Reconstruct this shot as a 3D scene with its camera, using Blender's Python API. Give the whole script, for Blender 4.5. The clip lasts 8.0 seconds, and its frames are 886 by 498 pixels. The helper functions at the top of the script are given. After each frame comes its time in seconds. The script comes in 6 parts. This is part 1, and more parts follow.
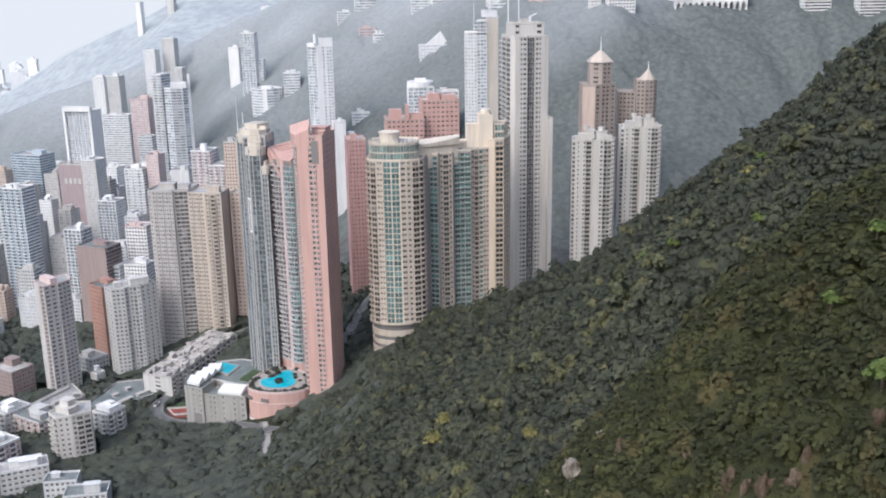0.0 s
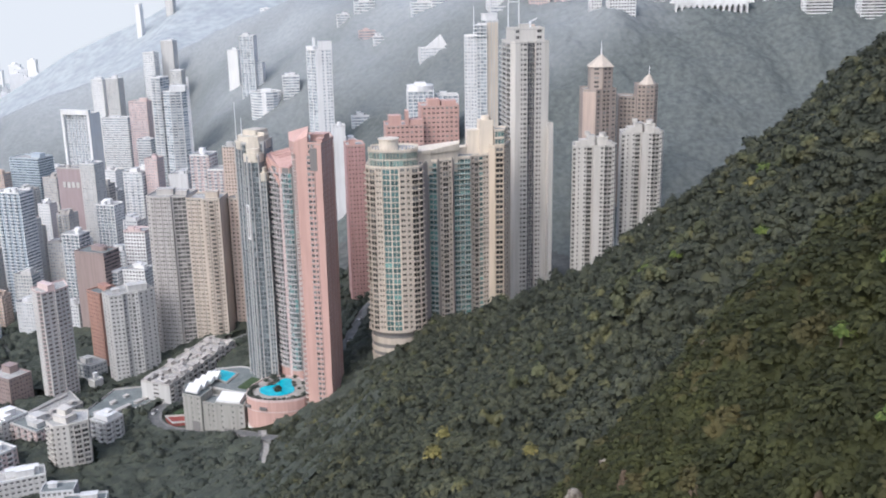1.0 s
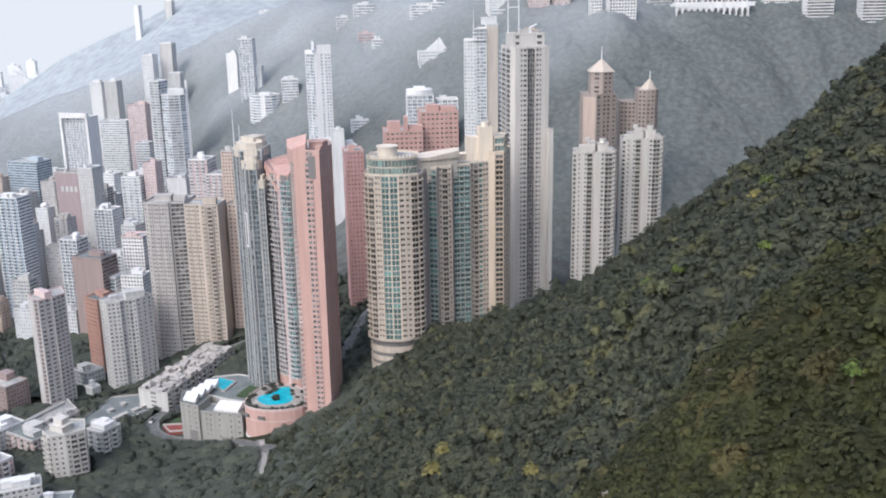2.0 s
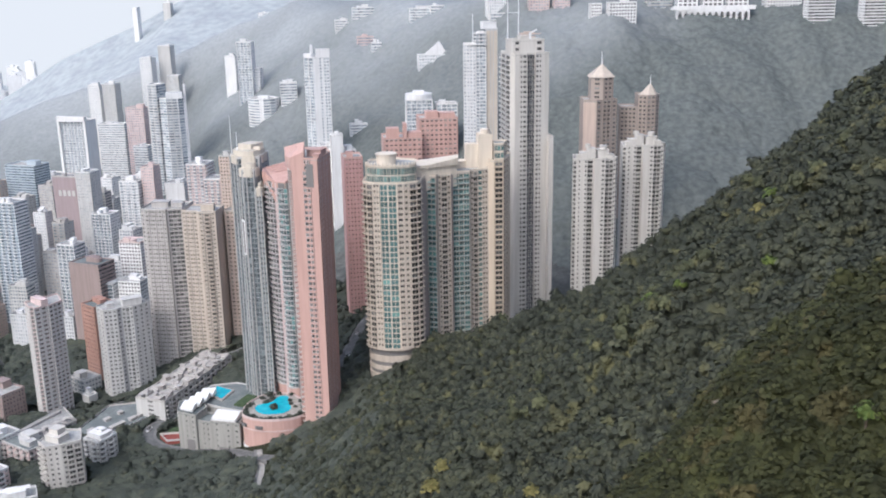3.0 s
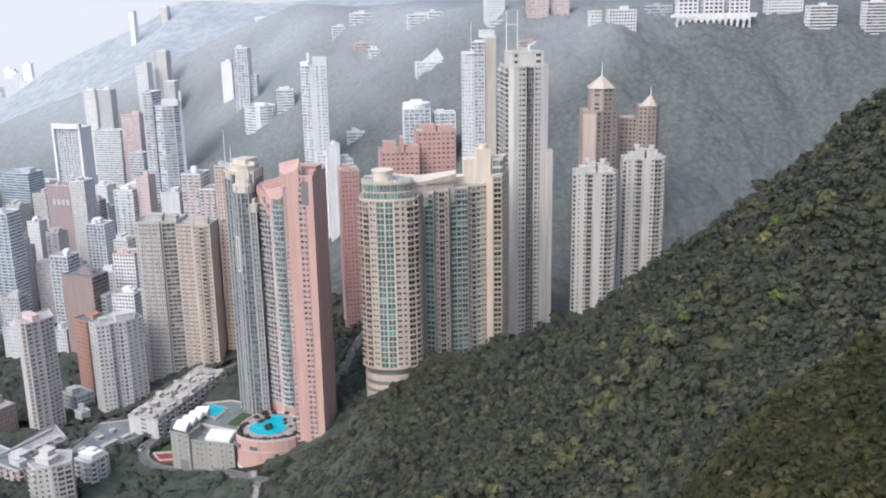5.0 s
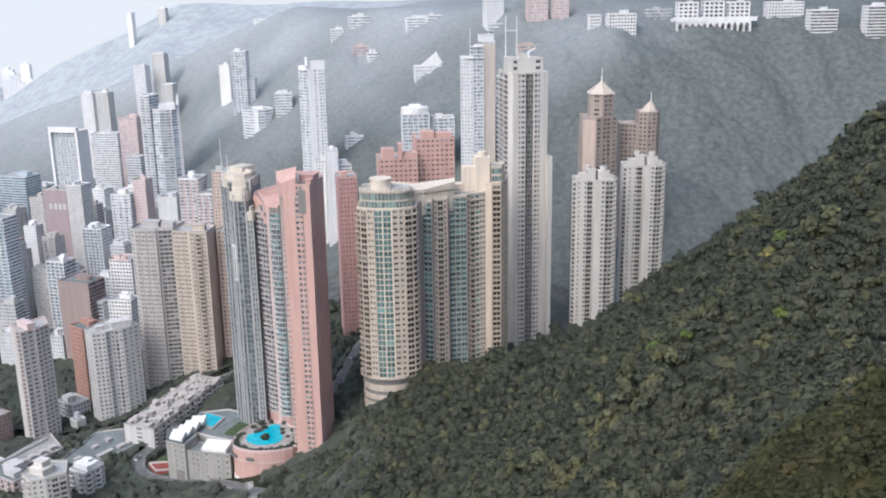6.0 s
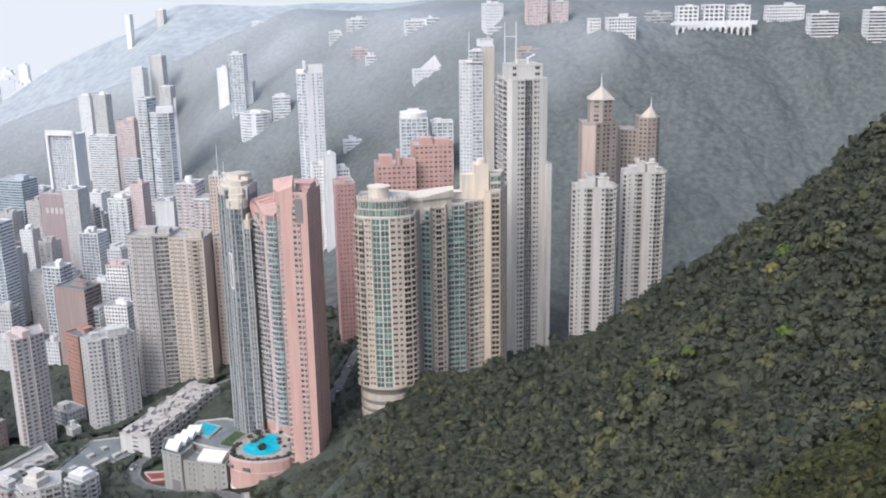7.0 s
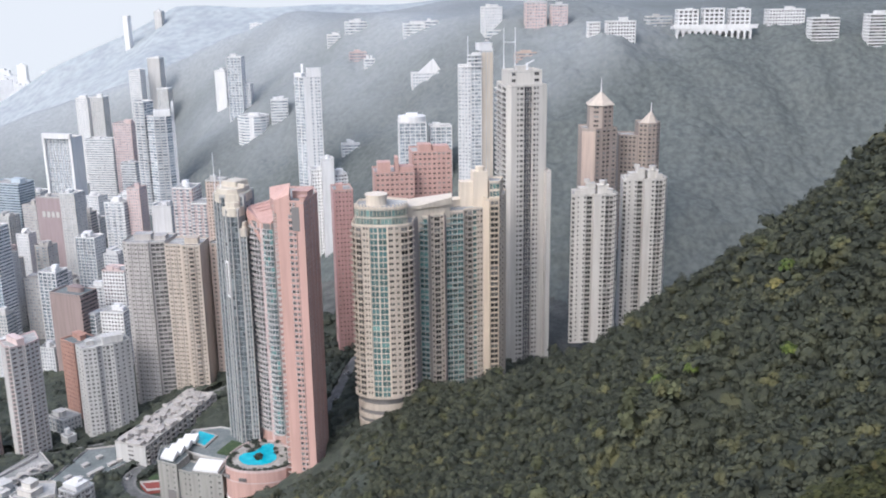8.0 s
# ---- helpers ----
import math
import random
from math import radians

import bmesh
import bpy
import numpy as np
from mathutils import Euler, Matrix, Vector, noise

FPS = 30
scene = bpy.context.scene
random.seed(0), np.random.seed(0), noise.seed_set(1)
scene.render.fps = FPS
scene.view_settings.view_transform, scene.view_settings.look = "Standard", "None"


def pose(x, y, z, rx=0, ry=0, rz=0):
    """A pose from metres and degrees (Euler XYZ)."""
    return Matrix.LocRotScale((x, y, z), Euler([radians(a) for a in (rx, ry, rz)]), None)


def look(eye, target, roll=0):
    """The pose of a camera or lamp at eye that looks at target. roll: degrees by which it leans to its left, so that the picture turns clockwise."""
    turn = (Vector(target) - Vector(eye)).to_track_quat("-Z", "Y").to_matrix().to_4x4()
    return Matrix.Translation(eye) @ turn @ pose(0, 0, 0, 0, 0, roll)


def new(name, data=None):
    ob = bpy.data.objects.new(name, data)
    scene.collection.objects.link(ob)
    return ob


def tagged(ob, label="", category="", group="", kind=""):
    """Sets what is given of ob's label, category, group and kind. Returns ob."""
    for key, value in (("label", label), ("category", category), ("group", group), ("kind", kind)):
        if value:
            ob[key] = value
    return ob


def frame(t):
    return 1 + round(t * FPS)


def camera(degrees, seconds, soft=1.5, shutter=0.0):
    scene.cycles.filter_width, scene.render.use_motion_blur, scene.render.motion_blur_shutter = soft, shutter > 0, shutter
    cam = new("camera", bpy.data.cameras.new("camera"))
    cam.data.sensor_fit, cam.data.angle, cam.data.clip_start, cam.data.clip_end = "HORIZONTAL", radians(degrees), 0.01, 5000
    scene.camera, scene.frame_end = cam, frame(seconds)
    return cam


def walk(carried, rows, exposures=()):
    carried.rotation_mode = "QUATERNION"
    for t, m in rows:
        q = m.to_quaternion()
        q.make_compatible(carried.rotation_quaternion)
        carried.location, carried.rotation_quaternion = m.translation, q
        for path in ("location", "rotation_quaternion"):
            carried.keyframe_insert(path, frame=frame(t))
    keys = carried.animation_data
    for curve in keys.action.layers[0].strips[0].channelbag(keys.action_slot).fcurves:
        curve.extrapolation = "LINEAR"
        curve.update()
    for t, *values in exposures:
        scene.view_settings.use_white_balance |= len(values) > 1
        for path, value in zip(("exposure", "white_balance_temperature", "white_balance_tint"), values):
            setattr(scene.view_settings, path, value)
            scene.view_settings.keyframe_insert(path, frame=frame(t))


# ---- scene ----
cam = camera(49.0, 8.0, soft=2.0)
PATH = [
    (0, 0.034, -0.066, 419.976, 0.702, -15.149, -0.908),
    (0.5, 0.107, 2.296, 421.581, 0.705, -15.157, -0.925),
    (1, 0.191, 4.779, 423.219, 0.703, -15.163, -0.939),
    (1.5, 0.287, 7.376, 424.882, 0.698, -15.167, -0.950),
    (3, 0.626, 15.720, 429.981, 0.661, -15.170, -0.962),
    (3.5, 0.754, 18.647, 431.697, 0.642, -15.168, -0.959),
    (4, 0.887, 21.628, 433.415, 0.621, -15.166, -0.952),
    (4.5, 1.024, 24.652, 435.126, 0.597, -15.163, -0.942),
    (6, 1.456, 33.859, 440.179, 0.512, -15.156, -0.891),
    (6.5, 1.602, 36.934, 441.817, 0.480, -15.155, -0.867),
    (7, 1.748, 39.994, 443.424, 0.446, -15.155, -0.839),
    (7.5, 1.892, 43.026, 444.995, 0.411, -15.156, -0.807),
    (8, 2.033, 46.018, 446.522, 0.375, -15.159, -0.772),
]
walk(cam, [(t, pose(x, y, z, 90 + pitch, 0, yaw) @ pose(0, 0, 0, 0, 0, lean)) for t, x, y, z, yaw, pitch, lean in PATH],
     exposures=[(0, 0.52, 5650, 9), (8, 0.56, 5650, 9)])


# ---- world, sun, exposure ----
SUN_ELEV, SUN_TURN = 48.0, 215.0
world = bpy.data.worlds.new("overcast_sky")
scene.world = world
world.use_nodes = True
wn = world.node_tree.nodes
sky = wn.new("ShaderNodeTexSky")
sky.sky_type = "NISHITA"
sky.sun_disc = False
sky.sun_elevation, sky.sun_rotation = radians(SUN_ELEV), radians(SUN_TURN)
sky.air_density, sky.dust_density, sky.ozone_density = 1.0, 6.0, 1.0
wn["Background"].inputs[1].default_value = 0.15
world.node_tree.links.new(sky.outputs[0], wn["Background"].inputs[0])
lamp = bpy.data.lights.new("sun", "SUN")
lamp.energy, lamp.angle, lamp.color = 0.6, radians(100), (1.0, 0.97, 0.92)
sun = new("sun", lamp)
sun.matrix_world = look((math.sin(radians(SUN_TURN)) * 900, math.cos(radians(SUN_TURN)) * 900, 1000 + 420), (0, 0, 420))


# ---- materials ----
def nodes_of(name):
    m = bpy.data.materials.new(name)
    m.use_nodes = True
    t = m.node_tree
    return m, t.nodes, t.links, t.nodes["Principled BSDF"]


def noise_node(n, l, scale, detail=3.0, stretch=None):
    tex = n.new("ShaderNodeTexNoise")
    tex.inputs["Scale"].default_value = scale
    tex.inputs["Detail"].default_value = detail
    geo = n.new("ShaderNodeNewGeometry")
    if stretch:
        mp = n.new("ShaderNodeMapping")
        mp.inputs["Scale"].default_value = stretch
        l.new(geo.outputs["Position"], mp.inputs["Vector"])
        l.new(mp.outputs["Vector"], tex.inputs["Vector"])
    else:
        l.new(geo.outputs["Position"], tex.inputs["Vector"])
    return tex.outputs["Fac"]


def mixed(n, l, fac, a, b, mode="MIX"):
    """Colour mix; a and b are colours or sockets."""
    mx = n.new("ShaderNodeMix")
    mx.data_type, mx.blend_type = "RGBA", mode
    for sock, v in ((mx.inputs[0], fac), (mx.inputs[6], a), (mx.inputs[7], b)):
        if hasattr(v, "is_linked"):
            l.new(v, sock)
        elif isinstance(v, (int, float)):
            sock.default_value = v
        else:
            sock.default_value = (*v, 1)
    return mx.outputs[2]


def ranged(n, l, v, lo, hi, a=0.0, b=1.0):
    r = n.new("ShaderNodeMapRange")
    for sock, w in zip(list(r.inputs)[1:5], (lo, hi, a, b)):
        sock.default_value = w
    l.new(v, r.inputs[0])
    return r.outputs[0]


def random_of(n, l):
    """A random number per object and per separate piece of its mesh."""
    info, geo = n.new("ShaderNodeObjectInfo"), n.new("ShaderNodeNewGeometry")
    add, fr = n.new("ShaderNodeMath"), n.new("ShaderNodeMath")
    fr.operation = "FRACT"
    l.new(info.outputs["Random"], add.inputs[0])
    l.new(geo.outputs["Random Per Island"], add.inputs[1])
    l.new(add.outputs[0], fr.inputs[0])
    return fr.outputs[0]


PAINTS = {}


def paint(name, c, rough=0.75, stain=0.35):
    """Painted render or tile with vertical rain streaks, patches and fine grain."""
    if name in PAINTS:
        return PAINTS[name]
    m, n, l, b = nodes_of(name)
    streak = ranged(n, l, noise_node(n, l, 1.0, 4, (0.55, 0.55, 0.035)), 0.42, 0.75)
    patch = ranged(n, l, noise_node(n, l, 0.07, 3), 0.35, 0.7)
    dark = tuple(v * (1 - stain) * w for v, w in zip(c, (0.98, 0.97, 0.95)))
    lite = tuple(min(0.85, v * 1.06) for v in c)
    col = mixed(n, l, patch, lite, c)
    sc = n.new("ShaderNodeMath")
    sc.operation = "MULTIPLY"
    l.new(streak, sc.inputs[0])
    sc.inputs[1].default_value = 0.8
    col = mixed(n, l, sc.outputs[0], col, dark)
    l.new(col, b.inputs["Base Color"])
    l.new(ranged(n, l, noise_node(n, l, 0.8), 0.3, 0.7, rough - 0.1, rough + 0.1), b.inputs["Roughness"])
    PAINTS[name] = m
    return m


def glass(name, c, light, rough=0.08, share=0.3):
    """Window glass over dim rooms, some with pale blinds."""
    if name in PAINTS:
        return PAINTS[name]
    m, n, l, b = nodes_of(name)
    rnd = random_of(n, l)
    tone = mixed(n, l, ranged(n, l, rnd, 0.0, 1.0 - share), tuple(v * 0.55 for v in c), c)
    col = mixed(n, l, ranged(n, l, rnd, 1.0 - share, 1.0, 0.0, 1.0), tone, light)
    l.new(col, b.inputs["Base Color"])
    b.inputs["Roughness"].default_value = rough
    b.inputs["IOR"].default_value = 1.52
    b.inputs["Specular IOR Level"].default_value = 0.9
    PAINTS[name] = m
    return m


def leafy(name, deep, mid_c, bright, autumn, patch=0.05, grain=2.2):
    """Foliage: per-leaf-clump variation with broad patches of other species."""
    m, n, l, b = nodes_of(name)
    rnd = random_of(n, l)
    a = ranged(n, l, noise_node(n, l, patch * 0.7, 2), 0.38, 0.62)
    crown = ranged(n, l, noise_node(n, l, patch * 4.5, 1), 0.40, 0.62)
    col = mixed(n, l, crown, mixed(n, l, rnd, deep, mid_c), mixed(n, l, rnd, mid_c, bright))
    rare = ranged(n, l, noise_node(n, l, patch * 3.1, 1), 0.61, 0.67)
    col = mixed(n, l, rare, col, autumn)
    col = mixed(n, l, a, col, mixed(n, l, 0.5, col, deep))
    l.new(col, b.inputs["Base Color"])
    b.inputs["Roughness"].default_value = 0.75
    b.inputs["Specular IOR Level"].default_value = 0.2
    if grain:
        bp = n.new("ShaderNodeBump")
        bp.inputs["Strength"].default_value = 0.9
        bp.inputs["Distance"].default_value = 0.45 / grain
        tex = noise_node(n, l, grain, 5)
        l.new(tex, bp.inputs["Height"])
        l.new(bp.outputs[0], b.inputs["Normal"])
        # low spots of the bump take the deep tone, crevice shade painted in
        col = mixed(n, l, ranged(n, l, tex, 0.30, 0.55, 0.35, 0.0), col, deep)
        l.new(col, b.inputs["Base Color"])
    return m


def plain(name, c, c2, scale, rough=0.85, bump=0.0):
    """Two-tone mottled surface: soil, asphalt, roof felt, rock, concrete."""
    m, n, l, b = nodes_of(name)
    f = noise_node(n, l, scale, 6)
    g = ranged(n, l, noise_node(n, l, scale * 6, 4), 0.35, 0.7, 0.0, 0.5)
    col = mixed(n, l, ranged(n, l, f, 0.35, 0.65), c, c2)
    col = mixed(n, l, g, col, tuple(v * 0.6 for v in c))
    l.new(col, b.inputs["Base Color"])
    b.inputs["Roughness"].default_value = rough
    b.inputs["Specular IOR Level"].default_value = 0.5 if rough < 0.8 else 0.12
    if bump:
        bp = n.new("ShaderNodeBump")
        bp.inputs["Strength"].default_value = 0.6
        bp.inputs["Distance"].default_value = bump
        l.new(f, bp.inputs["Height"])
        l.new(bp.outputs[0], b.inputs["Normal"])
    return m


SOIL = plain("forest_floor", (0.020, 0.023, 0.013), (0.045, 0.048, 0.028), 0.55, 0.95, 0.4)
# close woods; distance haze is painted in as a paler tone uphill and westward
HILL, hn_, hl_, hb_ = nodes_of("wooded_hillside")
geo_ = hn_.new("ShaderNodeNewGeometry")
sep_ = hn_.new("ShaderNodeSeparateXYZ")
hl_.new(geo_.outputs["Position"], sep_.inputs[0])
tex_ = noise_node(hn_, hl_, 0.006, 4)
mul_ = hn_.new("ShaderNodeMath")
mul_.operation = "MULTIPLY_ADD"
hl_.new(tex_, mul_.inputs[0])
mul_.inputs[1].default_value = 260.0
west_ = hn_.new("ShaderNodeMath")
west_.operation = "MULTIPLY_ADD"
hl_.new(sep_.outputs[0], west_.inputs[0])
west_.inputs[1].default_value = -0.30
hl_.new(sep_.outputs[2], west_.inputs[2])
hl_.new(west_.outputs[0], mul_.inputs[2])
haze_mix_ = ranged(hn_, hl_, mul_.outputs[0], 400.0, 620.0)
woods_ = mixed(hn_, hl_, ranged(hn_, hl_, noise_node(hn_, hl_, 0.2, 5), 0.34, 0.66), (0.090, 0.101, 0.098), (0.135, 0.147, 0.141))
hazed_woods_ = mixed(hn_, hl_, ranged(hn_, hl_, noise_node(hn_, hl_, 0.17, 5), 0.3, 0.7), (0.275, 0.293, 0.302), (0.345, 0.361, 0.368))
hl_.new(mixed(hn_, hl_, haze_mix_, woods_, hazed_woods_), hb_.inputs["Base Color"])
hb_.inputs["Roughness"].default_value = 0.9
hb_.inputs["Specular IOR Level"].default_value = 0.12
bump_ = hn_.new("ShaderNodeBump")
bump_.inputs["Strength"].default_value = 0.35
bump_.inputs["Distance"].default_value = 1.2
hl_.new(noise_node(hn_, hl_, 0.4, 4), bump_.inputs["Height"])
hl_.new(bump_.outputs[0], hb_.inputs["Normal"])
# back ridge: the mist over it is put into its pale base colour
MISTY = plain("haze_painted_ridge", (0.34, 0.37, 0.39), (0.40, 0.43, 0.44), 0.01, 0.95)
URBAN = plain("city_ground", (0.075, 0.08, 0.075), (0.15, 0.148, 0.14), 0.06, 0.9)
VERGE = plain("verge_soil", (0.040, 0.046, 0.034), (0.075, 0.08, 0.065), 0.08, 0.95)
ASPHALT = plain("asphalt", (0.13, 0.13, 0.13), (0.19, 0.19, 0.186), 0.3, 0.9)
KERB = plain("kerb_concrete", (0.17, 0.17, 0.165), (0.26, 0.255, 0.245), 0.3, 0.9)
PAVING = plain("pale_paving", (0.33, 0.31, 0.285), (0.45, 0.43, 0.40), 0.3, 0.85)
ROCK = plain("weathered_granite", (0.14, 0.115, 0.09), (0.34, 0.31, 0.27), 0.7, 0.9, 0.3)
CLIFF = plain("brown_rock", (0.065, 0.047, 0.032), (0.155, 0.118, 0.085), 0.5, 0.9, 0.3)
ROOF = plain("roof_felt", (0.26, 0.26, 0.255), (0.40, 0.39, 0.37), 0.12, 0.9)
ROOF_PALE = plain("pale_roof_screed", (0.34, 0.335, 0.32), (0.52, 0.51, 0.49), 0.14, 0.85)
ROOF_DARK = plain("grey_roof_deck", (0.16, 0.18, 0.18), (0.24, 0.26, 0.255), 0.1, 0.9)
LAWN = plain("lawn", (0.055, 0.085, 0.045), (0.085, 0.115, 0.06), 0.3, 0.9)
COURT = plain("red_court", (0.25, 0.075, 0.065), (0.31, 0.10, 0.085), 0.3, 0.85)
BARK = plain("bark", (0.09, 0.07, 0.05), (0.16, 0.13, 0.10), 1.5, 0.9)
TEAL_ROOF = plain("teal_roof_sheet", (0.10, 0.26, 0.28), (0.16, 0.36, 0.38), 0.2, 0.5)
WATER, wn_, wl_, wb_ = nodes_of("pool_water")
wl_.new(mixed(wn_, wl_, ranged(wn_, wl_, noise_node(wn_, wl_, 0.25), 0.3, 0.7), (0.012, 0.33, 0.46), (0.03, 0.46, 0.57)), wb_.inputs["Base Color"])
wb_.inputs["Roughness"].default_value = 0.06
CANVAS = paint("white_canvas", (0.68, 0.68, 0.67), 0.6, 0.08)
STEEL = paint("white_steel", (0.75, 0.76, 0.77), 0.4, 0.1)
LEAF_NEAR = leafy("near_foliage", (0.023, 0.025, 0.010), (0.040, 0.043, 0.016), (0.080, 0.083, 0.028), (0.094, 0.080, 0.032), 0.045, 2.4)
LEAF_MID = leafy("slope_foliage", (0.034, 0.038, 0.028), (0.053, 0.058, 0.040), (0.092, 0.096, 0.056), (0.122, 0.118, 0.056), 0.034, 1.5)
LEAF_RIB = leafy("olive_foliage", (0.050, 0.055, 0.030), (0.082, 0.088, 0.045), (0.128, 0.132, 0.066), (0.150, 0.142, 0.066), 0.06, 1.5)
LEAF_CITY = leafy("city_foliage", (0.040, 0.046, 0.039), (0.060, 0.068, 0.054), (0.088, 0.098, 0.072), (0.095, 0.10, 0.07), 0.05, 1.2)
G_SLATE = glass("slate_glass", (0.105, 0.125, 0.135), (0.24, 0.27, 0.28), 0.1, 0.25)

PINK = paint("pink_tile", (0.515, 0.335, 0.29), 0.6, 0.16)
PINK_DEEP = paint("deep_pink_tile", (0.46, 0.285, 0.27), 0.6, 0.2)
PINK_PALE = paint("pale_pink_render", (0.60, 0.48, 0.455), 0.7, 0.2)
BEIGE = paint("beige_tile", (0.50, 0.435, 0.365), 0.65, 0.2)
TAUPE = paint("taupe_tile", (0.46, 0.385, 0.345), 0.65, 0.2)
CREAM = paint("cream_tile", (0.65, 0.575, 0.475), 0.65, 0.15)
GREYSTONE = paint("grey_beige_tile", (0.45, 0.425, 0.40), 0.7, 0.25)
TAN = paint("tan_tile", (0.55, 0.44, 0.37), 0.7, 0.2)
SAND = paint("sand_tile", (0.56, 0.51, 0.43), 0.65, 0.2)
BROWN = paint("brown_tile", (0.30, 0.235, 0.22), 0.7, 0.2)
UMBER = paint("umber_tile", (0.365, 0.305, 0.265), 0.7, 0.2)
ORANGE = paint("terracotta_tile", (0.40, 0.235, 0.185), 0.7, 0.2)
IVORY = paint("ivory_tile", (0.56, 0.535, 0.495), 0.65, 0.18)
MAUVE = paint("mauve_panel", (0.34, 0.275, 0.28), 0.55, 0.15)
BUFF = paint("buff_tile", (0.60, 0.505, 0.395), 0.65, 0.15)
TEAL_RAIL = paint("teal_tinted_rail", (0.37, 0.46, 0.44), 0.3, 0.12)
WHITE = paint("white_paint", (0.72, 0.715, 0.705), 0.65, 0.16)
OFFWHITE = paint("off_white_paint", (0.52, 0.51, 0.49), 0.7, 0.25)
PALEGREY = paint("pale_grey_render", (0.58, 0.58, 0.58), 0.7, 0.22)
BLUEGREY = paint("blue_grey_panel", (0.44, 0.50, 0.55), 0.5, 0.15)
BLUESTONE = paint("slate_grey_panel", (0.26, 0.285, 0.30), 0.5, 0.15)
CONCRETE = paint("school_concrete", (0.33, 0.322, 0.296), 0.8, 0.28)
# dark colour with the shade of recesses painted in; also wheels, penthouse glazing
CORE = paint("recess_shade_dark", (0.20, 0.19, 0.185), 0.8, 0.1)
# recess tone of far buildings, lightened by haze put into the colour
CORE_PALE = paint("hazed_recess_tone", (0.42, 0.43, 0.44), 0.8, 0.1)
G_DARK = glass("dim_glass", (0.115, 0.112, 0.112), (0.30, 0.29, 0.28), 0.12, 0.3)
G_TEAL = glass("teal_glass", (0.12, 0.205, 0.205), (0.19, 0.36, 0.335), 0.08, 0.25)
G_DEEP = glass("deep_glass", (0.085, 0.085, 0.085), (0.24, 0.24, 0.235), 0.1, 0.2)
G_NAVY = glass("navy_slot_glass", (0.065, 0.075, 0.095), (0.15, 0.165, 0.19), 0.08, 0.3)
G_BAY = glass("bay_glass", (0.085, 0.13, 0.14), (0.14, 0.33, 0.32), 0.08, 0.22)
G_BLUE = glass("blue_grey_glass", (0.16, 0.20, 0.23), (0.34, 0.38, 0.40), 0.07, 0.3)
# far-off panes: haze and sky reflection painted in as a pale base colour
G_PALE = glass("hazed_pale_glass", (0.34, 0.39, 0.43), (0.52, 0.56, 0.58), 0.1, 0.4)

# ---- building kit ----
def part(name, verts, faces, mats, parent, label="", kind="", slots=None):
    me = bpy.data.meshes.new(name)
    base = parent.location if parent else Vector()
    v = np.asarray(verts, float) - np.array(base)
    me.from_pydata(v.tolist(), [], faces)
    for m in mats if isinstance(mats, (list, tuple)) else [mats]:
        me.materials.append(m)
    if slots is not None:
        me.polygons.foreach_set("material_index", slots)
    ob = new(name, me)
    ob.parent = parent
    return tagged(ob, label, "", "", kind)


def thing(name, label, category, x, y, z, group="", kind=""):
    ob = new(name)
    ob.location = (x, y, z)
    ob.empty_display_size = 2
    return tagged(ob, label, category, group, kind)


class Shape:
    """Collects boxes and prisms for one mesh."""

    def __init__(self):
        self.v, self.f = [], []

    def panel(self, o, a, b, c, ends):
        """A box whose hidden back is left out, with its ends only if asked for."""
        o, a, b, c = (np.asarray(q, float) for q in (o, a, b, c))
        k = len(self.v)
        self.v += [o, o + a, o + a + b, o + b, o + c, o + a + c, o + a + b + c, o + b + c]
        self.f += [[k + 4, k + 5, k + 6, k + 7], [k + 2, k + 3, k + 7, k + 6]]
        self.f += [[k + 1, k + 2, k + 6, k + 5], [k + 3, k, k + 4, k + 7]] if ends else [[k, k + 3, k + 2, k + 1]]

    def box(self, o, a, b, c):
        o, a, b, c = (np.asarray(q, float) for q in (o, a, b, c))
        k = len(self.v)
        self.v += [o, o + a, o + a + b, o + b, o + c, o + a + c, o + a + b + c, o + b + c]
        self.f += [[k, k + 3, k + 2, k + 1], [k + 4, k + 5, k + 6, k + 7], [k, k + 1, k + 5, k + 4],
                   [k + 1, k + 2, k + 6, k + 5], [k + 2, k + 3, k + 7, k + 6], [k + 3, k, k + 4, k + 7]]

    def prism(self, pts, z0, z1, top_pts=None, z_top=None):
        k, n = len(self.v), len(pts)
        top_pts = top_pts or pts
        self.v += [np.array((x, y, z0), float) for x, y in pts]
        self.v += [np.array((x, y, z1 if z_top is None else z_top[i]), float) for i, (x, y) in enumerate(top_pts)]
        self.f += [[k + i, k + (i + 1) % n, k + n + (i + 1) % n, k + n + i] for i in range(n)]
        self.f += [[k + n + i for i in range(n)], [k + i for i in reversed(range(n))]]

    def turned_box(self, x, y, z0, w, d, h, yaw=0.0):
        c, s = math.cos(radians(yaw)), math.sin(radians(yaw))
        a, b = np.array((c * w, s * w, 0)), np.array((-s * d, c * d, 0))
        self.box(np.array((x, y, z0)) - a / 2 - b / 2, a, b, (0, 0, h))

    def rod(self, x, y, z0, z1, r, sides=8, r1=None):
        ring = [(math.cos(i * 6.2832 / sides), math.sin(i * 6.2832 / sides)) for i in range(sides)]
        r1 = r if r1 is None else r1
        self.prism([(x + r * c, y + r * s) for c, s in ring], z0, z1, [(x + r1 * c, y + r1 * s) for c, s in ring])


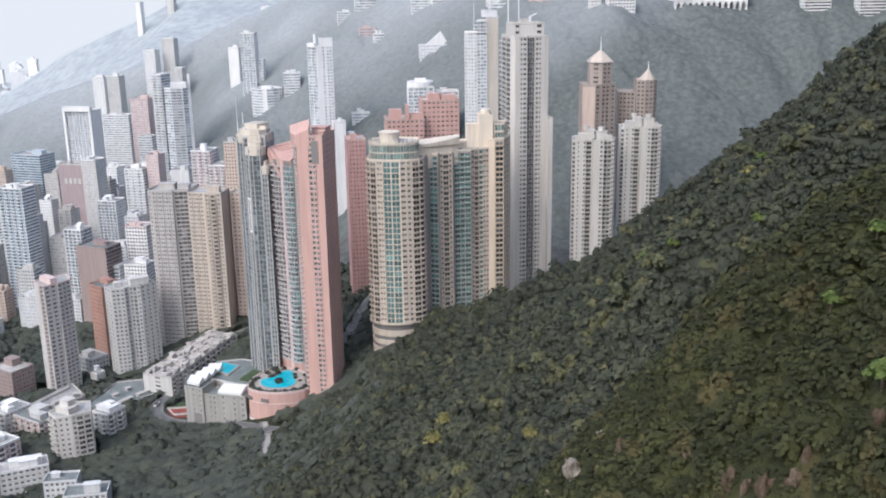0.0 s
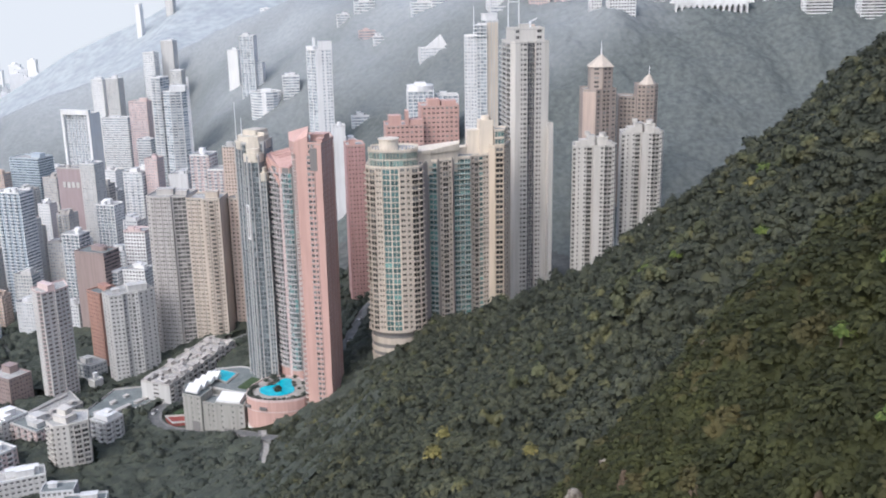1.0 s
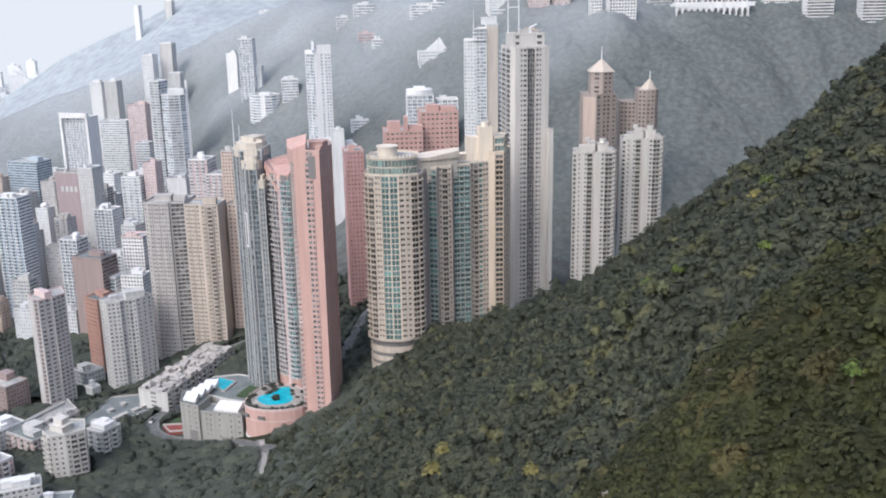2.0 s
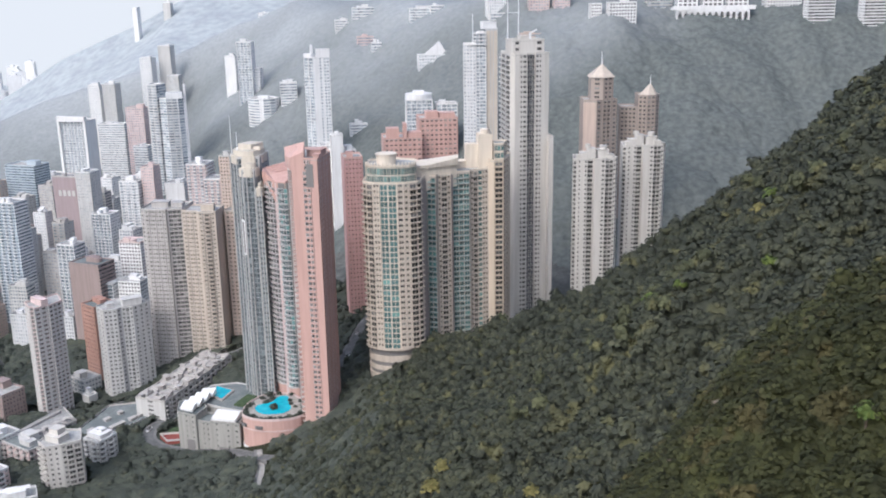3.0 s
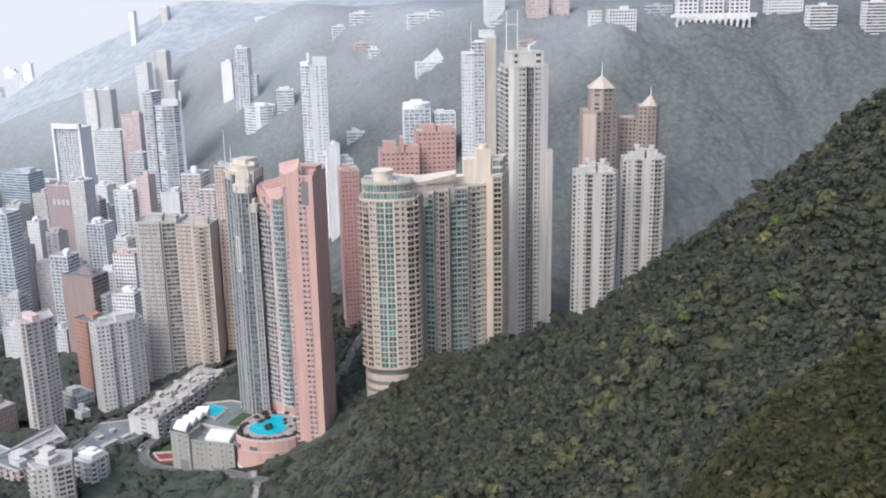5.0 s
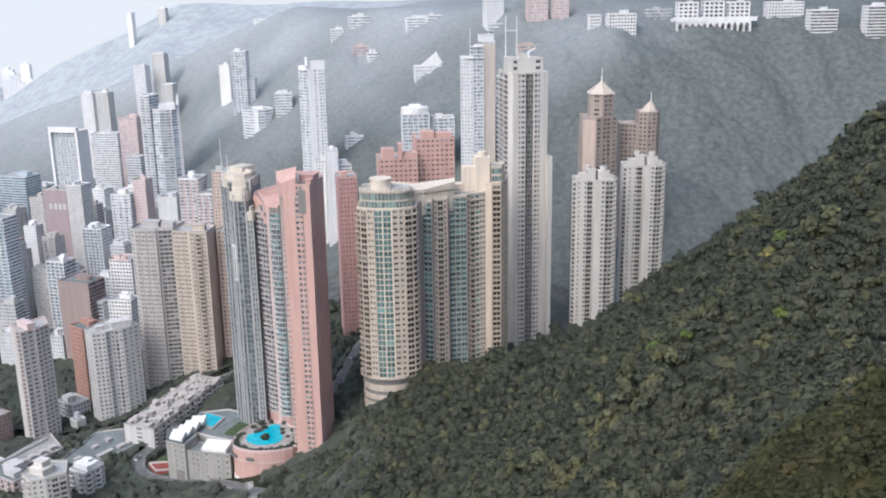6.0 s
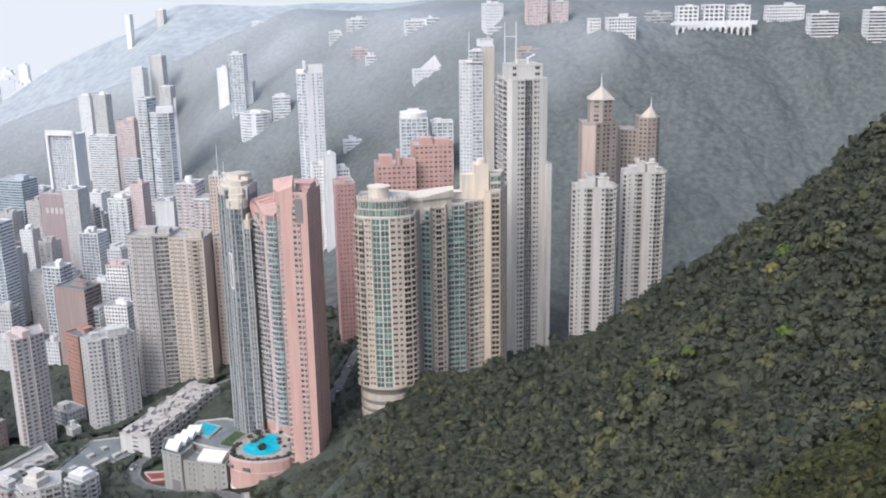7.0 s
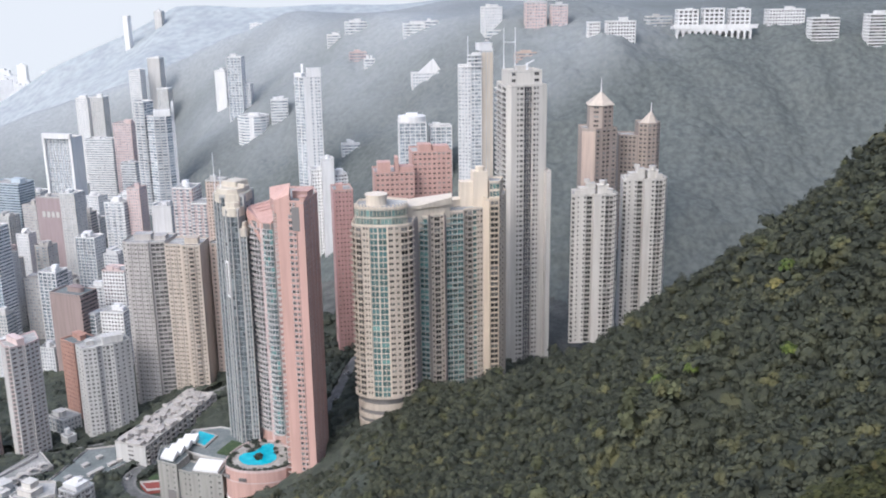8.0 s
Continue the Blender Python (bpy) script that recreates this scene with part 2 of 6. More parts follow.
def inset(pts, d):
    out, n = [], len(pts)
    for i in range(n):
        p, q, r = (np.array(pts[j % n], float) for j in (i - 1, i, i + 1))
        t1, t2 = (q - p) / np.linalg.norm(q - p), (r - q) / np.linalg.norm(r - q)
        n1, n2 = np.array((-t1[1], t1[0])), np.array((-t2[1], t2[0]))
        k = 1 + n1 @ n2
        out.append(tuple(q + (n1 + n2) * d / max(k, 0.35)))
    return out


UNITS = {}


def unit_window(surround, pane_m):
    """A window one metre square: surround, reveal, mullion and a pane set back."""
    key = ("window", surround.name, pane_m.name)
    if key not in UNITS:
        o, i = 0.5, 0.43
        ring = lambda r, y: [(-r, y, -r), (r, y, -r), (r, y, r), (-r, y, r)]
        v = ring(o, 0.0) + ring(i, 0.0) + ring(i, -0.16) + [(-0.025, -0.06, -i), (0.025, -0.06, -i), (0.025, -0.06, i), (-0.025, -0.06, i)]
        f = [[k, (k + 1) % 4, 4 + (k + 1) % 4, 4 + k] for k in range(4)]
        f += [[4 + k, 4 + (k + 1) % 4, 8 + (k + 1) % 4, 8 + k] for k in range(4)]
        f += [[12, 13, 14, 15], [8, 9, 10, 11]]
        UNITS[key] = unit_mesh("window", v, f, [surround, pane_m], [0] * 9 + [1])
    return UNITS[key]


def unit_far_window(surround, pane_m):
    """A plain far-off window one metre square: reveal and a pane set back."""
    key = ("far_window", surround.name, pane_m.name)
    if key not in UNITS:
        o = 0.47
        ring = lambda r, y: [(-r, y, -r), (r, y, -r), (r, y, r), (-r, y, r)]
        UNITS[key] = unit_mesh("window", ring(0.5, 0.0) + ring(o, -0.16), [[k, (k + 1) % 4, 4 + (k + 1) % 4, 4 + k] for k in range(4)] + [[4, 5, 6, 7]], [surround, pane_m], [0] * 4 + [1])
    return UNITS[key]


def unit_mesh(name, v, f, mats, slots):
    me = bpy.data.meshes.new(name)
    me.from_pydata(v, [], f)
    for m in mats:
        me.materials.append(m)
    me.polygons.foreach_set("material_index", slots)
    return me, np.array(v, float), f, slots


def split_unit(unit):
    """The same window as two meshes: its frame, and its pane."""
    me, v, f, slots = unit
    key = ("split", me.name)
    if key not in UNITS:
        glass_face = [q for q, k in zip(f, slots) if k == 1]
        UNITS[key] = (unit_mesh("window", v.tolist(), [q for q, k in zip(f, slots) if k == 0], [me.materials[0]], [0] * (len(f) - 1))[0],
                      unit_mesh("pane", [v[i].tolist() for i in glass_face[0]], [[0, 1, 2, 3]], [me.materials[1]], [0])[0])
    return UNITS[key]


def unit_balcony(body, rail, bow=0.0):
    """A balcony one metre wide and deep: slab and solid parapet, bowed outwards by bow."""
    key = ("balcony", body.name, rail.name, bow)
    if key not in UNITS:
        n = 5 if bow else 2
        xs = np.linspace(-0.5, 0.5, n)
        out = [1 - bow * (2 * x) ** 2 for x in xs]
        v, f, s = [], [], []
        for z in (0.0, 0.2):
            v += [(x, 0, z) for x in xs] + [(x, y, z) for x, y in zip(xs, out)]
        for k in range(n - 1):
            f += [[k, n + k, n + k + 1, k + 1], [2 * n + k, 2 * n + k + 1, 3 * n + k + 1, 3 * n + k], [n + k, 3 * n + k, 3 * n + k + 1, n + k + 1]]
        f += [[0, 2 * n, 3 * n, n], [n - 1, 2 * n - 1, 4 * n - 1, 3 * n - 1]]
        s += [0] * len(f)
        line = [(-0.5, 0.0)] + list(zip(xs, out)) + [(0.5, 0.0)]
        inner = [(x * 0.94, max(0.0, y - 0.07)) for x, y in line]
        k0 = len(v)
        m = len(line)
        v += [(x, y, 0.2) for x, y in line] + [(x, y, 1.0) for x, y in line] + [(x, y, 1.0) for x, y in inner] + [(x, y, 0.2) for x, y in inner]
        for k in range(m - 1):
            for r in range(3):
                f.append([k0 + r * m + k, k0 + r * m + k + 1, k0 + (r + 1) * m + k + 1, k0 + (r + 1) * m + k])
                s.append(1)
        UNITS[key] = unit_mesh("balcony", v, f, [body, rail], s)
    return UNITS[key]


FOOTPRINTS = []
OUTLINES = []


class Tower:
    """One building: walls from piers and spandrels, set-back windows, balconies, roof and plant."""

    def __init__(self, name, label, x, y, z, wall, trim=None, pane=None, category="apartment tower", group="", keep=0,
                 core=CORE, rail=None, roof=ROOF_PALE, bow=0.0, room=None, surround=None, band=None, rail_h=1.15, slab=None, rail_two=None):
        self.at = (x, y, z)
        self.root = thing(name, label, category, x, y, z, group)
        self.wall_m, self.trim_m, self.pane_m, self.core_m, self.roof_m = wall, trim or wall, pane or G_DARK, core, roof
        self.rail_m = rail or self.trim_m
        self.keep, self.bow, self.rail_h = keep, bow, rail_h
        self.slab_m, self.rail_two = slab or wall, rail_two or self.rail_m
        self.room_m, self.surround_m, self.band_key = room or self.pane_m, surround or self.trim_m, band
        self.wall, self.trim, self.core, self.roof, self.plant = Shape(), Shape(), Shape(), Shape(), Shape()
        self.wins, self.curtain, self.bals, self.bals_two, self.extra = [], [], [], [], []

    def face(self, p, q, z0, z1, pattern, fh, th=0.45, wh=0.52, deep=1.3):
        p, q = np.array((*p, 0.0)), np.array((*q, 0.0))
        length = np.linalg.norm(q - p)
        t = (q - p) / length
        n = np.array((t[1], -t[0], 0.0))
        up = np.array((0, 0, 1.0))
        toks = [(k[0], float(k[1:])) for k in pattern.split()]
        scale = length / sum(w for _, w in toks)
        floors = max(1, round((z1 - z0) / fh))
        h = (z1 - z0) / floors
        u = 0.0
        for kind, w in toks:
            w *= scale
            o = p + t * u
            mid = p + t * (u + w / 2)
            if kind == "w":
                self.wall.panel(o - n * th + up * z0, t * w, n * th, up * (z1 - z0), True)
            elif kind == "p":
                self.trim.panel(o - n * th + up * z0, t * w, n * (th + 0.45), up * (z1 - z0 + 0.6), True)
            else:
                for k in range(floors):
                    z = z0 + k * h
                    if kind == "g":
                        self.wall.panel(o - n * th + up * z, t * w, n * th, up * h * (1 - wh), False)
                        self.wins.append((mid - n * 0.1 + up * (z + h * (1 - wh / 2)), t, n, w, h * wh))
                    elif kind == "c":
                        (self.wall if self.band_key else self.trim).panel(o - n * th + up * z, t * w, n * (th + 0.05), up * h * 0.2, False)
                        self.curtain.append((mid - n * 0.1 + up * (z + h * 0.6), t, n, w, h * 0.8))
                    elif kind == "s":
                        self.curtain.append((mid - n * 0.12 + up * (z + h * 0.5), t, n, w, h * 0.97))
                    elif kind in "bt":
                        self.wall.panel(o - n * th + up * z, t * w, n * th, up * h * 0.1, False)
                        self.wall.panel(o - n * th + up * (z + h * 0.86), t * w, n * th, up * h * 0.14, False)
                        (self.wins if kind == "b" else self.curtain).append((mid - n * 0.2 + up * (z + h * 0.48), t, n, w * 0.98, h * 0.76))
                        (self.bals_two if kind == "b" and self.rail_two != self.rail_m else self.bals).append((mid + up * (z + 0.02), t, n, w * 0.96, deep, self.rail_h))
                    elif kind == "o":
                        self.trim.box(o - n * th + up * z, t * w, n * (th + 0.7), up * h * 0.42)
                        self.wins.append((mid - n * 0.15 + up * (z + h * 0.71), t, n, w, h * 0.58))
                    elif kind == "r":
                        self.trim.box(o - n * th + up * (z + h * 0.2), t * w, n * 0.35, up * h * 0.22)
            u += w

    def block(self, pts, z0, z1, patterns, fh=3.1, th=0.45, wh=0.52, deep=1.3, parapet=1.1):
        FOOTPRINTS.append((np.mean([q[0] for q in pts]), np.mean([q[1] for q in pts]),
                           max(math.hypot(q[0] - np.mean([r[0] for r in pts]), q[1] - np.mean([r[1] for r in pts])) for q in pts)))
        OUTLINES.append(pts)
        n = len(pts)
        self.core.prism(inset(pts, th - 0.03), z0, z1 - 0.05)
        for i in range(n):
            pat = patterns[i] if i < len(patterns) else "w1"
            self.face(pts[i], pts[(i + 1) % n], z0, z1, pat, fh, th, wh, deep)
            if parapet:
                p, q = np.array((*pts[i], z1 + 0.25)), np.array((*pts[(i + 1) % n], z1 + 0.25))
                t = (q - p) / np.linalg.norm(q - p)
                m = np.array((t[1], -t[0], 0))
                self.trim.box(p - m * 0.35, q - p, m * 0.37, (0, 0, parapet))
        self.roof.prism(inset(pts, 0.02), z1 - 0.02, z1 + 0.25)

    def bay(self, p, q, bulge, z0, z1, fh, glazed, slab_m, rail_m, reach=1.0, rail=0.75):
        """A bowed bay: bands of glazing with a curved balcony slab and low rail at every floor."""
        p, q = np.array(p, float), np.array(q, float)
        t = (q - p) / np.linalg.norm(q - p)
        n = np.array((t[1], -t[0]))
        us = np.linspace(0, 1, 6)
        line = [p + (q - p) * u + n * bulge * (1 - (2 * u - 1) ** 2) for u in us]
        floors = round((z1 - z0) / fh)
        h = (z1 - z0) / floors
        out = [a + n * (0.5 + (reach - 0.5) * (1 - (2 * u - 1) ** 2)) for a, u in zip(line, us)]
        m = len(line)
        v = [(*a, z) for z in (0.0, 0.35) for a in line + out]
        f = []
        for k in range(m - 1):
            f += [[k, m + k, m + k + 1, k + 1], [2 * m + k, 2 * m + k + 1, 3 * m + k + 1, 3 * m + k], [m + k, 3 * m + k, 3 * m + k + 1, m + k + 1]]
        f += [[0, 2 * m, 3 * m, m], [m - 1, 2 * m - 1, 4 * m - 1, 3 * m - 1]]
        slots = [0] * len(f)
        b = len(v)
        inner = [a - n * 0.12 for a in out]
        v += [(*a, z) for a, z in [(a, 0.35) for a in out] + [(a, 0.35 + rail) for a in out] + [(a, 0.35 + rail) for a in inner] + [(a, 0.35) for a in inner]]
        for k in range(m - 1):
            for r in range(3):
                f.append([b + r * m + k, b + r * m + k + 1, b + (r + 1) * m + k + 1, b + (r + 1) * m + k])
                slots.append(1)
        me = unit_mesh("balcony_slab", [tuple(np.array(a) - (*self.at[:2], 0)) for a in v], f, [slab_m, rail_m], slots)[0]
        for k in range(floors):
            z = z0 + k * h
            ob = new("balcony_slab", me)
            ob.parent, ob.location = self.root, (0, 0, z - self.at[2])
            for a, c in zip(line[:-1], line[1:]):
                w = np.linalg.norm(c - a)
                d = (c - a) / w
                mid = np.array((*((a + c) / 2), z + 0.35 + (h - 0.35) / 2))
                glazed.append((mid, np.array((*d, 0)), np.array((d[1], -d[0], 0)), w, h - 0.35))
        return [tuple(a) for a in line]

    def house(self, x, y, z, w, d, h, yaw=0.0):
        self.plant.turned_box(x, y, z, w, d, h, yaw)
        self.plant.turned_box(x, y, z + h, w + 0.7, d + 0.7, 0.3, yaw)

    def tank(self, x, y, z, r, h):
        self.plant.rod(x, y, z, z + h, r, 14)
        self.plant.rod(x, y, z + h, z + h + 0.4, r * 1.08, 14)

    def repeated(self, name, unit, rows):
        """The first ones as parts of their own, the rest joined."""
        me, v, f, slots = unit
        base = np.array(self.at)
        mats = []
        for c, t, n, *size in rows:
            m = np.eye(4)
            sx, sy, sz = (size[0], 1.0, size[1]) if len(size) == 2 else size
            m[:3, 0], m[:3, 1], m[:3, 2], m[:3, 3] = t * sx, n * sy, (0, 0, sz), c - base
            mats.append(m)
        frame_me, pane_me = split_unit(unit) if name == "window" and self.keep >= 150 else (me, None)
        for m in mats[:self.keep]:
            ob = new(name, frame_me)
            ob.parent = self.root
            ob.matrix_basis = Matrix(m.tolist())
            if pane_me:
                new("pane", pane_me).parent = ob
        rest = mats[self.keep:]
        if rest:
            a = np.array(rest)
            vv = (np.einsum("kij,vj->kvi", a[:, :3, :3], v) + a[:, None, :3, 3]).reshape(-1, 3) + base
            ff = [[i + k * len(v) for i in q] for k in range(len(rest)) for q in f]
            part({"window": "windows", "balcony": "balconies"}[name], vv, ff, list(me.materials), self.root, "", "stuff", slots * len(rest))

    def finish(self):
        for name, s, m in (("wall", self.wall, self.wall_m), ("trim", self.trim, self.trim_m), ("core", self.core, self.core_m),
                           ("roof", self.roof, self.roof_m), ("roof_plant", self.plant, self.trim_m)):
            if s.v:
                part(name, s.v, s.f, m, self.root)
        for name, s, m, label in self.extra:
            part(name, s.v, s.f, m, self.root, label)
        unit = unit_far_window if self.at[1] > 690 and not self.keep else unit_window
        if self.curtain:
            self.repeated("window", unit(self.surround_m, self.pane_m), self.curtain)
        if self.wins:
            self.repeated("window", unit(self.surround_m, self.room_m), self.wins)
        if self.bals:
            self.repeated("balcony", unit_balcony(self.slab_m, self.rail_m, self.bow), self.bals)
        if self.bals_two:
            self.repeated("balcony", unit_balcony(self.slab_m, self.rail_two, self.bow), self.bals_two)
        return self.root

    def add(self, name, material, label=""):
        s = Shape()
        self.extra.append((name, s, material, label))
        return s


def blob(pts, rounds=2):
    """A closed outline smoothed by cutting corners."""
    for _ in range(rounds):
        out = []
        for i in range(len(pts)):
            (ax, ay), (bx, by) = pts[i], pts[(i + 1) % len(pts)]
            out += [(0.75 * ax + 0.25 * bx, 0.75 * ay + 0.25 * by), (0.25 * ax + 0.75 * bx, 0.25 * ay + 0.75 * by)]
        pts = out
    return pts


def rect(x, y, w, d, yaw):
    """Footprint whose front edge, w wide, is centred on x, y."""
    c, s = math.cos(radians(yaw)), math.sin(radians(yaw))
    f = lambda a, b: (x + c * a - s * b, y + s * a + c * b)
    return [f(-w / 2, 0), f(w / 2, 0), f(w / 2, d), f(-w / 2, d)]

# ---- terrain ----
def smax(a, b, k):
    h = np.clip(0.5 + 0.5 * (a - b) / k, 0, 1)
    return b + (a - b) * h + k * h * (1 - h)


def smin(a, b, k):
    return -smax(-a, -b, k)


def waves(x, y, size, seed):
    """Smooth random undulation, about -1 to 1."""
    rng = np.random.RandomState(seed)
    z = np.zeros_like(np.asarray(x, float))
    for i in range(9):
        a, p = rng.uniform(0, 6.283), rng.uniform(0, 6.283)
        f = 6.283 / size * rng.uniform(0.6, 1.6)
        z = z + np.sin(f * (x * np.cos(a) + y * np.sin(a)) + p)
    return z / 4.0


def city_level(x, y):
    """Height of the built-up land, rising gently towards the slope."""
    soft = np.logaddexp(0, (x + 148) / 14.0) * 14.0
    soft = np.minimum(soft, 128 - 0.28 * np.maximum(x + 20, 0))
    upper = 1 / (1 + np.exp(-(x + 205) / 12.0))
    return 161 + 0.40 * soft + 0.14 * np.clip(y - 590, 0, 120) * upper - 9 * (1 - upper) * np.clip((y - 595) / 40.0, 0, 1) + 0.12 * np.minimum(x + 240, 0)


def spur_level(x, y):
    """Bare ground of the near rocky spur: an even flank, rounded off and falling away beyond its crest."""
    over = np.maximum(y - 140, 0)
    fall = np.where(over < 55, 0.0092 * over ** 2, 27.83 + 1.01 * (over - 55))
    z = 314 + 1.2 * x - 0.5 * np.maximum(x - 56, 0) - fall + 1.5 * waves(x, y, 40, 5)
    return smin(z, 408 + 0.3 * x, 10)


def slope_level(x, y):
    """Bare ground of the long wooded slope: ribs and gullies running down it, and a fall beyond its crest."""
    crest = 372 + 188 * np.exp(-(x + 16) / 65.0)
    z = 312.5 + 0.767 * x - 0.151 * y + 2.2 * waves(x, y, 60, 3)
    z = z + 8 * np.exp(-((y - 320) / 20) ** 2) - 7 * np.exp(-((y - 284) / 18) ** 2) - 4 * np.exp(-((y - 398) / 22) ** 2)
    z = z + 14 * np.exp(-((x + 42) / 40) ** 2 - ((y - 395) / 70) ** 2)
    z = z + 0.074 * np.maximum(y - 410, 0) + 0.19 * np.maximum(x - 60, 0) * np.clip((y - 290) / 60, 0, 1)
    z = smin(z, 281 + 0.9 * x - 0.077 * crest - 0.95 * (y - crest - 6), 10)
    return smin(z, 470 + 0.1 * x, 30)


def height(x, y):
    """Height of the bare ground in metres."""
    x, y = np.asarray(x, float), np.asarray(y, float)
    mid, spur = slope_level(x, y), spur_level(x, y)
    city = city_level(x, y)
    near = smax(smax(mid, spur, 5), city, 14)
    # far hill with the villas, then the ridge behind
    side = np.where(x < 79, 0.53, 0.02) * (x - 79)
    far = 374 + 0.50 * (y - 1030) + side + 9 * waves(x, y, 260, 8) + 3.5 * waves(x, y, 70, 13)
    far = far + 20 * np.exp(-((y - 1012) / 60.0) ** 2) * (np.exp(-((x - 162) / 48.0) ** 2) + 0.75 * np.exp(-((x - 268) / 44.0) ** 2) + 1 / (1 + np.exp(-(x - 330) / 7.0)))
    far = far - 112 * np.exp(-((x + 480) / 150.0) ** 2 - ((y - 1390) / 170.0) ** 2)
    far = smin(far, 414 + 0.05 * np.minimum(x, 0) + 0.02 * (y - 1100) + 8 * waves(x, y, 330, 9), 25)
    far = smin(far, 400 - 0.45 * (y - 1640 - 0.5 * x), 30)
    back = 415 - 0.42 * np.abs(y - 2050) + 0.50 * np.minimum(x + 546, 0) + 12 * waves(x, y, 420, 11)
    far = smax(far, back, 30)
    z = smax(near, far, 20)
    shore = smin(city, 4 + 0 * x, 4)
    return np.maximum(smax(np.where(y > 2500, -200, z), shore, 5), 2)


def axis(parts):
    return np.concatenate([np.arange(a, b, s) for a, b, s in parts])


gx = axis([(-4200, -700, 100), (-700, -400, 20), (-400, -120, 8), (-120, 220, 4), (220, 480, 12), (480, 3401, 90)])
gy = axis([(-900, -100, 80), (-100, 80, 12), (80, 620, 4), (620, 1300, 10), (1300, 2400, 20), (2400, 4701, 100)])
GX, GY = np.meshgrid(gx, gy)
GZ = height(GX, GY)
nx = len(gx)
ii = (np.arange(len(gy) - 1)[:, None] * nx + np.arange(nx - 1)[None, :]).ravel()
cx, cy, cz = GX.ravel()[ii], GY.ravel()[ii], GZ.ravel()[ii]
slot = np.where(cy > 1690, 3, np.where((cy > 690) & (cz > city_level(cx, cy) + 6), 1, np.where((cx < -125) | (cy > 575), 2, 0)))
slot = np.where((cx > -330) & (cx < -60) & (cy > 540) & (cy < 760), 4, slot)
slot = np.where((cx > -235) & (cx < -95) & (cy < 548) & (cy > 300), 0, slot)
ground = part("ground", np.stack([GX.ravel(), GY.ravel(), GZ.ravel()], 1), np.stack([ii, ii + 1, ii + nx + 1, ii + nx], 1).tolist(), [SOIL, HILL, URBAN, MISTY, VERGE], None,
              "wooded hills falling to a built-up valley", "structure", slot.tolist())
ground.data.shade_smooth()

# ---- pink tower by the pool ----
tw = Tower("pink_tower", "tall salmon-pink tiled tower with a sloping crown beside the pool deck", -84, 545, 185, PINK, PINK, G_BAY, keep=190, rail=OFFWHITE, bow=0.3, room=G_DEEP, rail_h=0.6, surround=PALEGREY)
tw.block([(-85.5, 527.3), (-71.1, 524.1), (-66.9, 546.0), (-71.0, 562.0), (-92.0, 562.5)], 188, 341.5,
         ["w6.2 g2.0 w0.5 g1.3 w0.3 r0.4 w4.0", "w1.6 g1.0 w2.0 g1.0 w3.6 g1.1 w3.2 g1.1 w3.0 r1.2 w1.2", "w2 g1.5 w2 g1.5 w2", "w1", "w0.4 b3 w0.6 b3 w2 b3 w0.6 b3 w2"], 3.05, wh=0.62, deep=1.9)
main_wins, tw.wins = tw.wins, []
left_bay = tw.bay((-110.6, 576.8), (-102.2, 567.0), 1.5, 196, 321.2, 3.05, tw.wins, OFFWHITE, MAUVE, 1.2, 0.35)
tw.wins = main_wins + tw.wins
right_bay = tw.bay((-101.4, 566.4), (-94.4, 561.4), 1.5, 196, 319.0, 3.05, tw.curtain, OFFWHITE, BLUESTONE, 1.3, 0.25)
tw.core.prism(inset(left_bay + right_bay + [(-82.0, 566.0), (-82.0, 582.0), (-100.0, 590.0)], 0.25), 188, 322.0)
stem = tw.add("bay_base", PINK, "salmon-pink base under the bays")
stem.prism(left_bay + right_bay + [(-82.4, 566.0), (-82.4, 581.6), (-100.0, 589.6)], 186, 195.9)
pier = tw.add("bay_pier", PINK_PALE, "pale pink pier between the bays")
pier.prism([(-102.6, 566.8), (-101.9, 565.2), (-100.9, 565.2), (-101.0, 567.6)], 190, 321.6)
brace = tw.add("slanting_brace", PINK, "slanting salmon-pink brace across the upper bay")
brace.box((-111.2, 575.2, 323.6), (8.9, -10.0, -12.8), (0.9, 0.8, 0), (0, 0, 3.0))
crown = tw.add("crown", PINK, "sloping salmon-pink roof with a raised tip")
crown.prism([(-78.4, 525.6), (-78.6, 532.0), (-93.0, 552.0), (-91.0, 541.0), (-86.2, 527.2)], 336, 342, None, [346.2, 350.6, 344.6, 341.8, 342.8])
for k in range(3):
    crown.box((-91.4 + 3.0 * k, 547.6 - 4.3 * k, 344.4 + 1.7 * k), (4.2, -8.6, -1.2), (0.3, 0.16, 0), (0, 0, 0.5))
shed = tw.add("lower_crown", PINK, "lower salmon-pink roof sloping towards the bays")
shed.prism([(-110.9, 576.4), (-102.0, 565.6), (-95.4, 561.6), (-92.6, 572.0), (-99.6, 589.0), (-110.6, 584.0)], 318.6, 322, None, [327.8, 322.4, 322.6, 324.6, 330.0, 327.8])
for k in range(3):
    shed.box((-109.0 + 2.6 * k, 581.0 - 2.6 * k, 327.5 - 0.8 * k), (9.4, 4.6, 1.6), (0.16, -0.3, 0), (0, 0, 0.5))
pent = tw.add("penthouse_glazing", CORE, "dark glazed penthouse corner")
pent.box((-77.6, 525.3, 327.0), (4.0, -0.88, 0), (0.06, 0.28, 0), (0, 0, 12.5))
tw.house(-73.5, 540.0, 341.7, 8.0, 9.0, 3.6, -12)
tw.house(-72.0, 530.5, 341.7, 3.0, 4.0, 2.2, -12)
tw.house(-88.0, 576.0, 322.2, 9.0, 8.0, 5.2, -30)
tw.finish()

